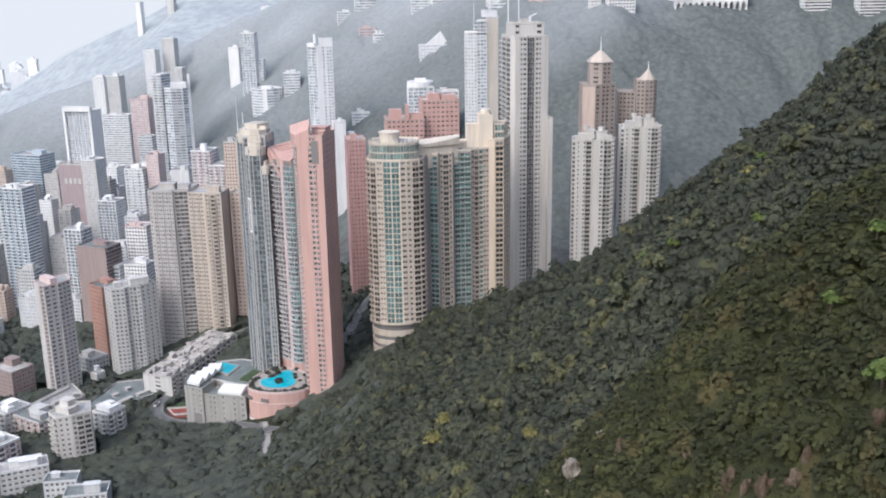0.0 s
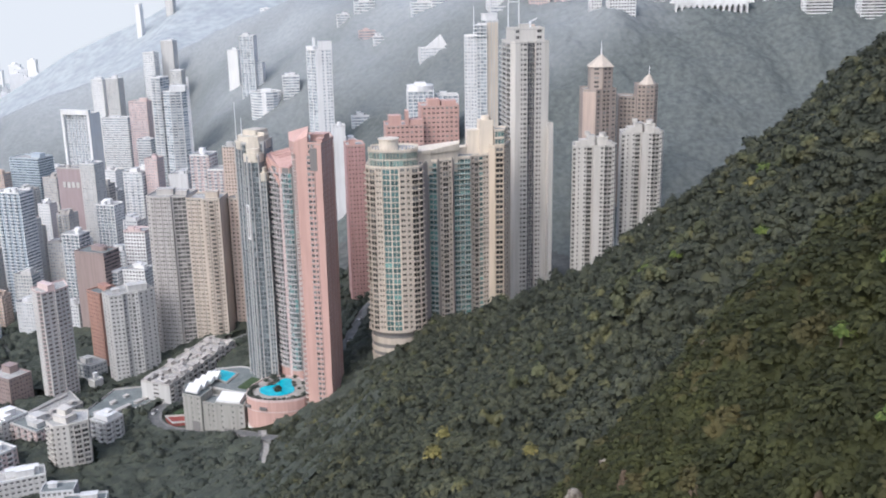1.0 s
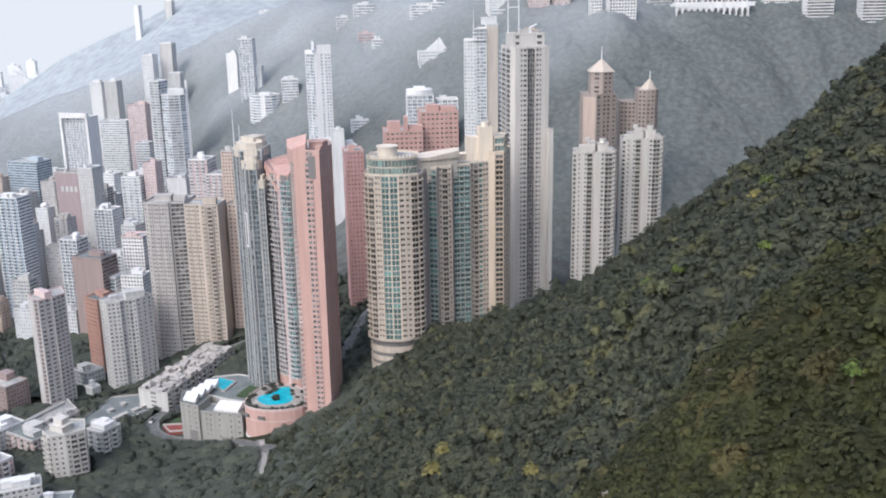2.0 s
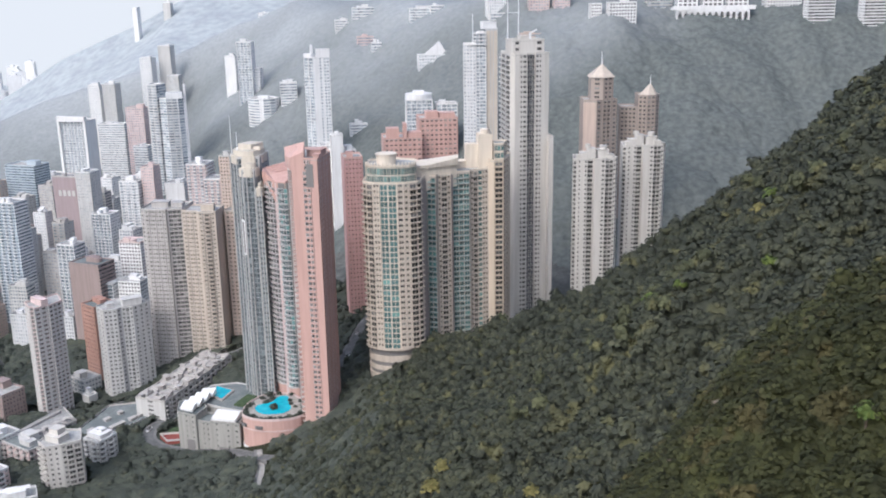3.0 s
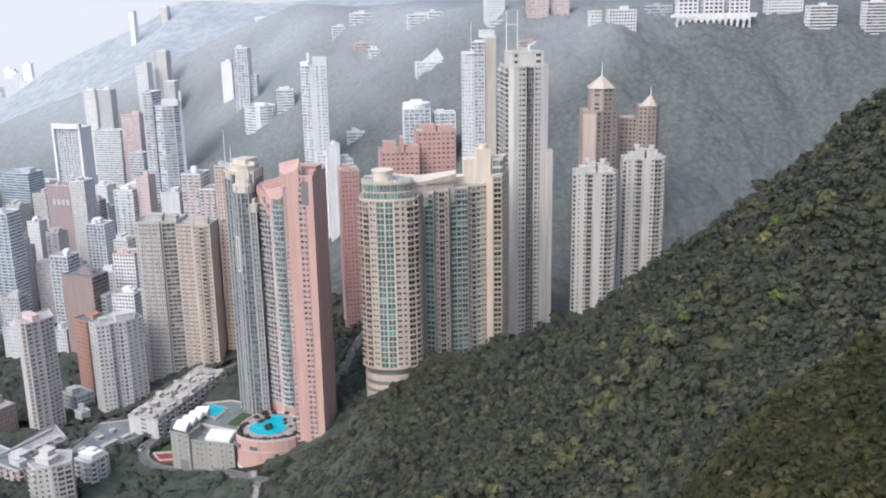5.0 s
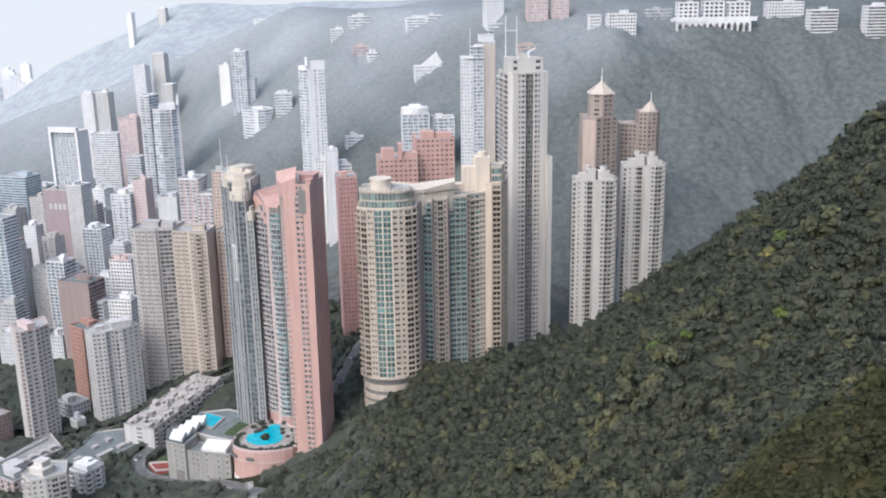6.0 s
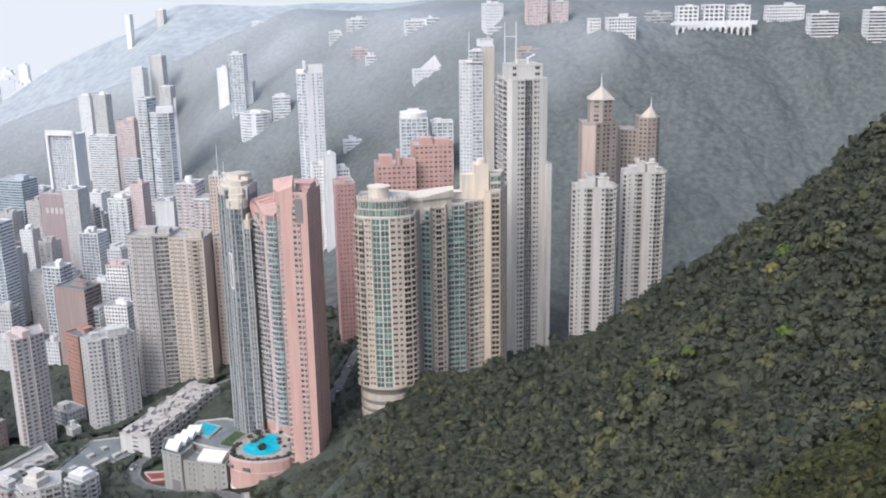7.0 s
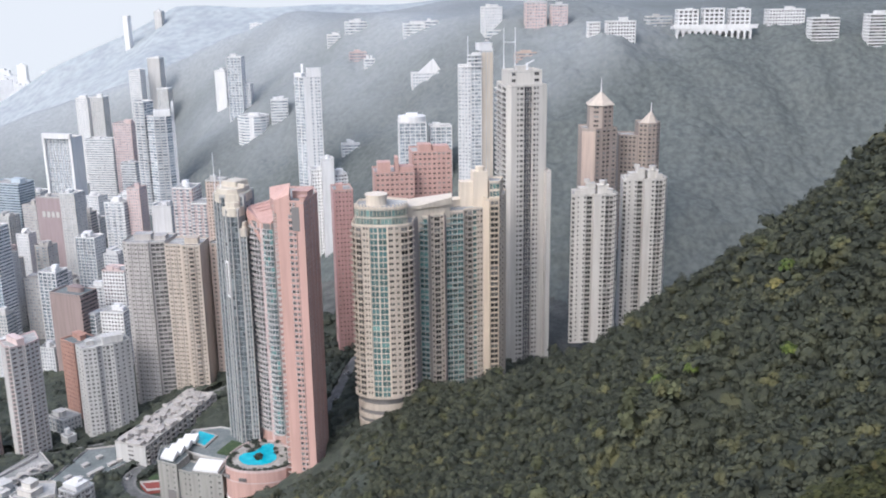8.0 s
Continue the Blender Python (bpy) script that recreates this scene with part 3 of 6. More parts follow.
# ---- grey glass tower with cream ribs ----
tw = Tower("ribbed_glass_tower", "grey glass tower with white ribs and a cream stepped crown", -119, 582, 180, BLUESTONE, OFFWHITE, G_SLATE, keep=150, core=CORE, surround=BLUESTONE, band="wall")
steps = (([(-131.5, 586.0), (-124.6, 576.0), (-112.4, 577.6), (-110.6, 597.0), (-126.0, 602.0)], 334.0,
          ["p0.4 s2.1 s2.1 p0.25 s2.1 s2.1 p0.3 s2.1", "s2.0 p0.3 c1.8 p0.3", "w2 g1.4 w2 g1.4 w2", "w2 g1.4 w2", "w2"]),
         ([(-124.4, 575.7), (-121.6, 571.6), (-114.6, 570.3), (-112.5, 577.3)], 327.6, ["p0.3 s1.9 p0.3", "s1.9 p0.35 s1.9 s1.9 p0.35", "w1", "w1"]),
         ([(-114.4, 570.2), (-110.6, 569.5), (-109.8, 577.0), (-112.3, 577.6)], 316.5, ["p0.4 g1.5 p0.35 g1.5 p0.4", "w1 g1.2 w1", "w1", "w1"]))
for pts, z1, pats in steps:
    tw.block(pts, 180, z1, pats, 3.1)
    top = tw.add("crown", SAND, "cream rounded crown band")
    band = blob(inset(pts, -0.5), 1)
    top.prism(band, z1 - 3.4, z1 + 1.6)
    top.prism(blob(inset(pts, 0.8), 1), z1 + 1.6, z1 + 4.4)
    # dark panels on the band, their colour standing for shaded openings
    crown_shade = tw.add("crown_opening", CORE, "dark panel painted as a shaded opening in the cream crown")
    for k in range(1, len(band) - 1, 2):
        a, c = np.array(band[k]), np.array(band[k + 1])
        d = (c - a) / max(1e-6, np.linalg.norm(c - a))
        crown_shade.box((*(a + (c - a) * 0.2 + np.array((d[1], -d[0])) * 0.03), z1 - 1.6), (*((c - a) * 0.5), 0), (*(np.array((-d[1], d[0])) * 0.2), 0), (0, 0, 1.4))
top = tw.add("crown", SAND, "cream rooftop block with beams")
top.turned_box(-119.5, 590.0, 338.0, 10.0, 11.0, 3.4, -30)
top.turned_box(-118.5, 586.0, 338.2, 14.0, 1.4, 2.0, -30)
surround = tw.add("niche_frame", WHITE, "white frame round a tall dark niche")
for a in (0.0, 3.1):
    surround.box((-124.3 + a * 0.62, 575.0 - a * 0.9, 278.0), (0.35, -0.5, 0), (-0.5, -0.35, 0), (0, 0, 20.0))
for z in (277.0, 297.4):
    surround.box((-124.3, 575.0, z), (2.3, -3.3, 0), (-0.5, -0.35, 0), (0, 0, 0.9))
# flat dark panel; the niche's shade is in its colour
niche = tw.add("niche", CORE, "tall dark panel painted as a shaded niche")
niche.box((-124.0, 574.7, 278.0), (1.7, -2.5, 0), (-0.25, -0.17, 0), (0, 0, 19.4))
for x, y, h in ((-130.4, 586.5, 24.0), (-126.0, 582.0, 15.0)):
    mast = tw.add("mast", STEEL, "slender white rooftop mast")
    mast.rod(x, y, 326, 334 + h, 0.35, 8, 0.12)
tw.finish()

# ---- curved beige tower and the stepped block behind it ----
tw = Tower("curved_beige_tower", "beige tower with a curved front of teal glass and balconies", -33, 556, 195, BEIGE, CREAM, G_TEAL, keep=220, rail=BEIGE, roof=ROOF_PALE, room=G_DEEP, rail_h=0.85)
arc = [(-33.2 + 16.4 * math.sin(radians(a)), 546.6 - 8.0 * math.cos(radians(a))) for a in (-84, -62, -40, -24, -7, 10, 24, 36, 60, 84)]
tw.block(arc + [(-17.5, 566.0), (-34.0, 574.0), (-49.0, 566.0)], 229, 325.0,
         ["b4.5 w0.5", "w0.3 b4.5 w0.3", "w0.4 g1.1 w0.4 g1.1 p0.35", "s1", "s1", "p0.35 g2.2 w0.4", "w0.3 g1.0 w0.5", "w0.3 b4.5 w0.4", "w0.3 b5", "w1", "w1", "w1", "w1"], 3.22)
ring = [(-33.6 + 14.4 * math.sin(radians(a)), 547.4 - 7.0 * math.cos(radians(a))) for a in range(-80, 81, 16)]
tw.block(ring + [(-20.0, 562.0), (-34.0, 568.0), (-47.0, 562.0)], 325.3, 334.0, ["s2 s2"] * 10 + ["w1"] * 4, 4.3)
for a in range(-72, 73, 9):
    tw.trim.turned_box(-33.6 + 14.6 * math.sin(radians(a)), 547.4 - 7.2 * math.cos(radians(a)), 334.2, 0.7, 0.5, 2.6, a)
lid = tw.add("crown_drum", CREAM, "round cream plant drum")
lid.rod(-36.5, 552.5, 334.2, 339.6, 5.6, 20)
lid.rod(-36.5, 552.5, 339.6, 340.3, 6.1, 20)
foot = tw.add("podium", BEIGE, "round beige podium with dark parking slots")
base_ring = [(-34.2 + 15.6 * math.sin(radians(a)), 551.6 - 12.4 * math.cos(radians(a))) for a in range(-110, 111, 11)]
for z0, z1 in ((192, 213.0), (215.4, 218.0), (220.6, 224.2)):
    foot.prism(base_ring + [(-34, 575)], z0, z1)
foot.prism(inset(base_ring + [(-34, 575)], -1.4), 228.2, 229.4)
# drum behind the gaps, coloured dark as the shade of parking levels
slot = tw.add("parking_slots", CORE, "dark drum painted as the shade inside the parking levels")
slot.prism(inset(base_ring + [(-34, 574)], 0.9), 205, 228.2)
tw.finish()

tw = Tower("stepped_beige_block", "stepped beige and taupe apartment block with teal balconies", 5, 580, 215, BEIGE, CREAM, G_TEAL, keep=200, rail=TEAL_RAIL, bow=0.3, room=G_DEEP, rail_h=0.75, slab=OFFWHITE, rail_two=BEIGE)
tw.block([(-17.6, 551.0), (-14.6, 562.6), (-9.2, 560.6), (-8.0, 564.2), (-0.8, 566.4), (0.2, 571.4), (10.4, 574.2), (11.0, 577.4), (21.6, 581.6), (18.0, 612.0), (-18.0, 590.0)], 212, 324.5,
         ["w1", "t5.5", "w1", "w0.3 g1.0 w0.3 b3.0 w0.3 g1.0 w0.3", "w1", "w0.2 t4 t3 t4", "w1", "w0.4 g1.0 w0.3 b2.6 w0.3 c2.3 w0.4 g1.1 w0.6 g1.1 w0.5", "w1", "w1", "w1"], 3.15, deep=1.1)
side = tw.add("taupe_return_wall", TAUPE, "taupe return wall between the bays")
for p, q in (((-17.7, 550.6), (-14.7, 562.2)), ((-0.7, 566.0), (0.3, 571.2))):
    side.box((*p, 212), (q[0] - p[0], q[1] - p[1], 0), (0.25, -0.08, 0), (0, 0, 112))
deck = tw.add("arched_cornice", CREAM, "cream cornice band under the roof")
deck.prism([(-24.0, 558.0), (-13.0, 561.6), (3.0, 572.0), (3.0, 582.0), (-20.0, 580.0)], 317.0, 330.0, None, [329.6, 330.4, 332.4, 332.4, 329.6])
deck.prism([(-25.0, 557.2), (-13.0, 560.6), (3.8, 571.2), (3.8, 583.0), (-20.6, 581.0)], 329.8, 331.2, None, [331.0, 331.8, 333.8, 333.8, 331.0])
tw.block([(25.0, 584.0), (31.0, 585.4), (33.6, 598.0), (24.6, 598.0)], 329.8, 338.6, ["c2 c2 c2", "c2 c2 c2 c2", "w1", "w1"], 4.3)
stub = tw.add("lift_tower", CREAM, "cream lift tower with a white tank")
stub.turned_box(19.5, 591.0, 324.5, 8.4, 9.0, 20.5, 8)
stub.turned_box(12.2, 591.0, 324.5, 8.0, 7.0, 14.5, 8)
stub.rod(20.0, 590.0, 345.0, 347.6, 2.8, 14)
tw.house(4.0, 590.0, 324.7, 10.0, 7.0, 4.0, 25)
tw.finish()

tw = Tower("buff_end_block", "buff end block of the stepped flats with stacked balconies", 28, 595, 212, BUFF, BUFF, G_TEAL, keep=120, rail=BUFF, room=G_DEEP, rail_h=0.85)
tw.block([(21.7, 582.2), (25.2, 580.9), (30.6, 581.8), (34.2, 592.0), (36.0, 607.0), (24.0, 612.0)], 212, 329.5,
         ["w1", "w0.2 b4.6 w0.2", "w1 g1.4 w1.6 g1.4 w1", "w1", "w1", "w1"], 3.15, deep=1.1)
plain_wall = tw.add("plain_end_wall", BUFF, "plain buff end wall")
plain_wall.box((21.6, 581.9, 212), (3.5, -1.3, 0), (-0.1, -0.28, 0), (0, 0, 117.5))
tw.finish()

# ---- tall white tower ----
tw = Tower("tall_white_tower", "very tall white tower with a dark glazed slot and small windows", 48, 650, 205, IVORY, IVORY, G_NAVY, keep=200, core=CORE, rail=OFFWHITE, bow=0.2, room=G_DEEP, surround=GREYSTONE, rail_h=0.8)
tw.block([(33.2, 664.0), (37.4, 633.6), (40.4, 632.2), (48.3, 634.3), (48.8, 637.6), (53.2, 638.6), (53.7, 636.4), (62.4, 639.2), (56.4, 668.0)], 205, 387.0,
         ["w1 b11 w1.5 b11 w1", "w1", "w3.2 g0.9 w0.6 g1.8 w0.4", "w1", "s1.2 r0.5 s1.2 r0.5 s1.2", "w1", "w0.4 g1.2 w0.6 g0.7 w4.2", "w2 g1.5 w3 g1.5 w3 g1.5 w3 g1.5 w2", "w1"], 3.15, wh=0.5, deep=2.2)
tw.block([(62.6, 633.5), (65.2, 634.0), (62.0, 652.0), (59.0, 651.0)], 205, 335.0, ["w1", "w1", "w1", "w1"], 3.15)
tw.block([(39.6, 642.0), (60.0, 646.4), (56.0, 664.0), (36.0, 660.0)], 387.3, 395.0, ["w1 g1.5 w7 g2 w1", "w1", "w1", "w1"], 3.9)
tw.house(47.5, 652.0, 395.2, 7.0, 6.0, 3.0, 12)
arm = tw.add("roof_crane", STEEL, "white rooftop maintenance crane")
arm.turned_box(51.0, 650.0, 395.2, 1.2, 1.2, 5.0, 12)
arm.box((50.4, 650.0, 399.0), (5.0, -1.0, 2.6), (0.1, 0.8, 0), (-0.3, 0, 0.7))
for x, y in ((37.4, 660.0), (44.5, 662.0)):
    mast = tw.add("mast", STEEL, "slender white rooftop mast")
    mast.rod(x, y, 387.2, 421.0, 0.4, 8, 0.2)
tie = tw.add("mast_tie", STEEL)
tie.box((37.4, 660.0, 412.0), (7.1, 2.0, 0), (0, 0.4, 0), (0, 0, 0.5))
tw.finish()

tw = Tower("blue_white_tower", "pale blue-grey stepped tower with cream end wall", 26, 900, 250, PALEGREY, WHITE, G_PALE, core=CORE_PALE, keep=60, surround=PALEGREY)
tw.block([(11.2, 891.3), (22.5, 888.3), (24.0, 912.0), (12.0, 914.0)], 250, 378.5, ["w0.5 g1.2 w0.8 g1.2 w0.8 g1.2 w0.8 g1.2 w0.5", "w1", "w1", "w2 g1.3 w2 g1.3 w2"], 3.1)
tw.block([(22.6, 888.5), (31.5, 889.2), (31.0, 912.0), (24.2, 912.0)], 250, 388.5, ["c2 p0.3 c2 c2 p0.3", "w1", "w1", "w1"], 3.1)
tw.block([(31.6, 890.6), (41.9, 894.0), (40.0, 914.0), (31.2, 912.2)], 250, 392.0, ["w1", "w2 g1.2 w2", "w1", "w1"], 3.1)
for k, (a, b) in enumerate(((0.03, 0.36), (0.42, 0.60), (0.66, 0.97))):
    stripe = tw.add("end_wall_stripe", CREAM, "cream stripe of the end wall")
    stripe.box((31.6 + 10.3 * a, 890.6 + 3.4 * a - 0.3, 252), (10.3 * (b - a), 3.4 * (b - a), 0), (0, 0.28, 0), (0, 0, 139))
for k in range(4):
    tw.trim.turned_box(25.5, 890.0, 379.0 + 3.2 * k, 14 - 1.0 * k, 5.0, 0.7, 4)
tw.house(34.0, 902.0, 392.3, 12.0, 9.0, 6.0, 18)
mast = tw.add("mast", STEEL, "slender white rooftop mast")
mast.rod(20.0, 894.0, 379.0, 405.0, 0.35, 8, 0.15)
tw.finish()

# ---- twin white towers on the slope ----
def twin(x, y, z1, yaw, label):
    t = Tower("white_twin_tower", label, x, y, 225, IVORY, IVORY, G_DARK, group="twin white towers on the slope", keep=170, rail=IVORY, room=G_DEEP, rail_h=0.8)
    c, s = math.cos(radians(yaw)), math.sin(radians(yaw))
    f = lambda a, b: (x + c * a - s * b, y + s * a + c * b)
    t.block([f(-14.7, 1.5), f(-12.4, 0.2), f(-5.6, 0), f(-5.2, 2.2), f(-1.6, 2.2), f(-1.2, -0.6), f(6.0, -0.6), f(6.4, 1.4), f(13.0, 1.8), f(15.0, 4.6), f(13.0, 19), f(-12.0, 18)], 225, z1,
            ["b2.2 w0.4", "w1.2 g0.8 w2.6 g1.1 w0.4", "w1", "b3.4", "w1", "w3.8 g1.4 w0.6", "w1", "b2.7 w0.2 b2.7 w0.4 g1.2 w0.3", "w0.4 g1.1 w0.6", "w2 g1.2 w2 g1.2 w2", "w1", "w1"], 2.95, wh=0.5, deep=0.7)
    for a, b, w, d, h in ((-4.5, 8.5, 9.0, 7.0, 3.6), (-2.0, 8.0, 5.0, 5.0, 6.4), (5.5, 8.0, 7.0, 6.0, 5.2), (9.5, 6.0, 4.0, 4.0, 2.6), (-9.5, 6.0, 4.5, 4.0, 2.4), (1.5, 12.0, 12.0, 5.0, 2.8)):
        q = f(a, b)
        t.house(q[0], q[1], z1 + 0.3, w, d, h, yaw)
    for a, b, r, z, h in ((-4.0, 8.5, 1.8, 6.7, 1.8), (6.0, 8.0, 2.3, 5.6, 2.0)):
        q = f(a, b)
        t.tank(q[0], q[1], z1 + 0.3 + z, r, h)
    t.finish()


twin(92.4, 630.4, 320.6, 3, "white tower of small recessed windows with round roof tanks")
twin(127.6, 652.4, 325.4, 5, "white tower of small recessed windows behind the wooded slope")

# ---- pair of brown towers with pyramid roofs ----
tw = Tower("pyramid_roof_tower", "brown tiled tower with a pale pyramid roof and spire", 111, 748, 235, UMBER, UMBER, G_DARK, group="brown towers with pyramid roofs", keep=60)
tw.block([(98.3, 739.1), (107.2, 734.6), (123.6, 742.8), (118.0, 764.0), (98.0, 760.0)], 235, 345.5,
         ["w1", "w0.6 g1.3 w0.9 p0.5 g1.4 p0.5 g1.4 p0.5 w0.9 g1.3 w0.6", "w2 g1.4 w2 g1.4 w2", "w1", "w1"], 3.15)
tw.block([(103.8, 743.6), (112.5, 739.6), (120.6, 744.0), (118.0, 760.0), (104.0, 758.0)], 345.8, 362.0,
         ["w1 g1.6 w1", "w1 g1.6 w1 g1.6 w1", "w1 g1.6 w1", "w1", "w1"], 3.2)
tan_wall = tw.add("end_wall", TAN, "plain tan end wall")
tan_wall.box((98.1, 738.9, 236.0), (9.0, -4.55, 0), (-0.14, -0.28, 0), (0, 0, 109.0))
cap = tw.add("pyramid_roof", BEIGE, "pale pyramid roof")
cap.prism([(102.6, 743.2), (112.4, 738.6), (121.8, 743.8), (119.0, 761.0), (103.0, 759.4)], 362.6, 371.6, [(112.2, 749.6), (112.6, 749.4), (113.0, 749.6), (112.8, 750.2), (112.3, 750.2)])
spire = tw.add("spire", STEEL, "thin roof spire")
spire.rod(112.6, 749.8, 371.0, 381.0, 0.45, 8, 0.08)
tw.finish()
tw = Tower("pyramid_roof_tower", "brown tiled tower with a stepped top and small pyramid roof", 142, 764, 245, UMBER, UMBER, G_DARK, group="brown towers with pyramid roofs", keep=60)
tw.block([(128.6, 762.0), (141.6, 757.6), (142.0, 776.0), (130.0, 778.0)], 245, 337.5, ["w1 g1.3 w0.8 g1.3 w0.8 g1.3 w0.8 g1.3 w1", "w1", "w1", "w1"], 3.15)
tw.block([(141.9, 757.4), (148.0, 753.8), (155.0, 755.6), (158.6, 761.2), (156.0, 774.0), (142.6, 775.0)], 245, 346.5,
         ["w0.6 g1.3 w0.8 g1.3 w0.6", "w0.6 g1.3 w0.8 g1.3 w0.6", "w0.6 g1.3 w0.8 g1.3 w0.6", "w2 g1.3 w2", "w1", "w1"], 3.15)
tw.trim.turned_box(150.0, 756.6, 338.0, 3.0, 3.0, 8.0, 15)
cap = tw.add("pyramid_roof", BEIGE, "pale pyramid roof")
cap.prism([(142.8, 757.8), (148.4, 754.6), (154.6, 756.2), (157.6, 761.4), (155.0, 769.0), (145.0, 769.0)], 347.0, 355.4, [(151.0, 761.2), (151.4, 761.0), (151.8, 761.2), (152.0, 761.6), (151.6, 762.0), (151.0, 762.0)])
spire = tw.add("spire", STEEL, "thin roof spire")
spire.rod(151.5, 761.5, 355.0, 362.0, 0.4, 8, 0.08)
tw.finish()

# ---- other named buildings ----
def faces(style, w, d, side=-1):
    def row(length, a):
        k = max(2, round(length / a[1]))
        return a[0] * k + a[2]
    kinds = {
        "grid": ("w0.9 g1.5 ", 3.0, "w0.9"),
        "small": ("w1.3 g1.1 ", 2.7, "w1.3"),
        "band": ("o3.0 ", 3.2, ""),
        "glass": ("c2.0 ", 2.1, ""),
        "rib": ("p0.5 c1.8 c1.8 ", 4.6, "p0.5"),
        "balcony": ("w0.7 b3.0 w0.7 g1.3 ", 6.2, "w0.7"),
        "mixed": ("w0.8 g1.2 w0.8 g1.2 p0.4 o2.6 p0.4 ", 8.2, "w0.8 g1.2 w0.8"),
        "blank": ("w1 ", 9.0, "w1"),
    }
    a, b = (style.split("/") * 2)[:2]
    near = [row(w, kinds[a]), row(d, kinds[b]), "w1", row(d, kinds[b])]
    near[3 if side < 0 else 1] = "w1"
    return near


def simple(name, label, x, y, yaw, w, d, z0, z1, wall, style="grid", trim=None, pane=G_DARK, core=CORE, fh=3.1, category="apartment tower",
           group="", roof=ROOF_PALE, keep=0, plant=2, wh=0.52, seed=0):
    foot_pts = np.array(rect(x, y, w, d, yaw))
    z0 = min(z0, float(np.min(height(foot_pts[:, 0], foot_pts[:, 1]))) - 1.5)
    t = Tower(name, label, x, y, z0, wall, trim, pane, category, group, keep, core, None, roof)
    t.block(rect(x, y, w, d, yaw), z0, z1, faces(style, w, d, -1 if x < 0 else 1), fh, wh=wh)
    rng = random.Random(int(abs(x) * 7 + y * 3) + seed)
    c, s = math.cos(radians(yaw)), math.sin(radians(yaw))
    for k in range(plant):
        a, b = rng.uniform(-0.25, 0.25) * w, rng.uniform(0.3, 0.7) * d
        px, py = x + c * a - s * b, y + s * a + c * b
        if rng.random() < 0.3:
            t.tank(px, py, z1 + 0.25, min(w, d) * 0.12 + 0.5, rng.uniform(2.0, 3.5))
        else:
            t.house(px, py, z1 + 0.25, w * rng.uniform(0.2, 0.4), d * rng.uniform(0.2, 0.4), rng.uniform(2.2, 5.0), yaw)
    return t


simple("pink_side_tower", "dusky pink tower with paired small windows", -67.6, 676, 12, 13, 20, 185, 316, PINK_DEEP, "small", PINK, core=CORE, wh=0.4).finish()
t_ = simple("pink_back_tower", "pink tiled tower with stepped square crown", -31, 636, 8, 25, 22, 190, 335, PINK, "grid", PINK, plant=0, wh=0.42)
t_.plant.turned_box(-38, 640, 335.2, 8, 8, 7, 8)
t_.plant.turned_box(-30, 640, 335.2, 2, 9, 10, 8)
t_.plant.turned_box(-24, 642, 335.2, 9, 9, 4, 8)
t_.finish()
t_ = simple("pink_back_tower", "pink tiled tower with square windows and higher crown", -8, 646, 8, 25, 22, 195, 346, PINK, "grid", PINK, plant=0, wh=0.42)
t_.plant.turned_box(-13, 652, 346.2, 8, 9, 5, 8)
t_.plant.turned_box(-3, 652, 346.2, 10, 9, 4, 8)
t_.finish()
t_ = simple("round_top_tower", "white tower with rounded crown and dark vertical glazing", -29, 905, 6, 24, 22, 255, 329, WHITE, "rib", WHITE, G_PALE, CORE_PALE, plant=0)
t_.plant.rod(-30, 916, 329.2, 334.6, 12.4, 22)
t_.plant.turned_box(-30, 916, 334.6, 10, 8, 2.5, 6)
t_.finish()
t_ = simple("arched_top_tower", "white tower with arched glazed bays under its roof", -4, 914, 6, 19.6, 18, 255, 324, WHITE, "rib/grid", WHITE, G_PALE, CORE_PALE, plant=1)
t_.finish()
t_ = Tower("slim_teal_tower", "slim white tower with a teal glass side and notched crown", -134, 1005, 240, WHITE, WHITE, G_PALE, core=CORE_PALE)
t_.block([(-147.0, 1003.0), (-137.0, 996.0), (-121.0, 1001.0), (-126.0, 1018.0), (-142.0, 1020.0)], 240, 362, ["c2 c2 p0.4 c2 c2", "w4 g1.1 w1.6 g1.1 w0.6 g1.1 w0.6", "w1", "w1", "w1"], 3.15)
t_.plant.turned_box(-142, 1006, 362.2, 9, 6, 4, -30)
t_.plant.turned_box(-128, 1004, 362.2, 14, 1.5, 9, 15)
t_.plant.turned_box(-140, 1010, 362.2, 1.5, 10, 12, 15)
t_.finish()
simple("white_slab_tower", "white slab tower with close rows of small windows", -110, 889, 14, 18, 20, 190, 291, WHITE, "small", WHITE, core=CORE_PALE).finish()
simple("white_slab_wing", "white apartment wing with balcony bands", -94, 892, 20, 14, 16, 190, 286, WHITE, "grid/band", WHITE, core=CORE_PALE).finish()
simple("white_stair_tower", "plain white lift and stair tower", -103, 884, 14, 11, 12, 190, 301, WHITE, "blank", WHITE, plant=1).finish()

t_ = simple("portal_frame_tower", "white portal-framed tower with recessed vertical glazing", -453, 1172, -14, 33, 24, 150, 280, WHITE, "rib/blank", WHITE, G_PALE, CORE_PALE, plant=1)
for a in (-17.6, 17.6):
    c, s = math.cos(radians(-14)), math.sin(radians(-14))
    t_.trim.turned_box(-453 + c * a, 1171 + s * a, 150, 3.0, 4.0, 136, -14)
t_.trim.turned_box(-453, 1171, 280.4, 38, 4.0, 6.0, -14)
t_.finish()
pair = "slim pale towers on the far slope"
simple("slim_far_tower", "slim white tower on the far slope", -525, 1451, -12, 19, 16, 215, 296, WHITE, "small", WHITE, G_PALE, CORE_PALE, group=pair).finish()
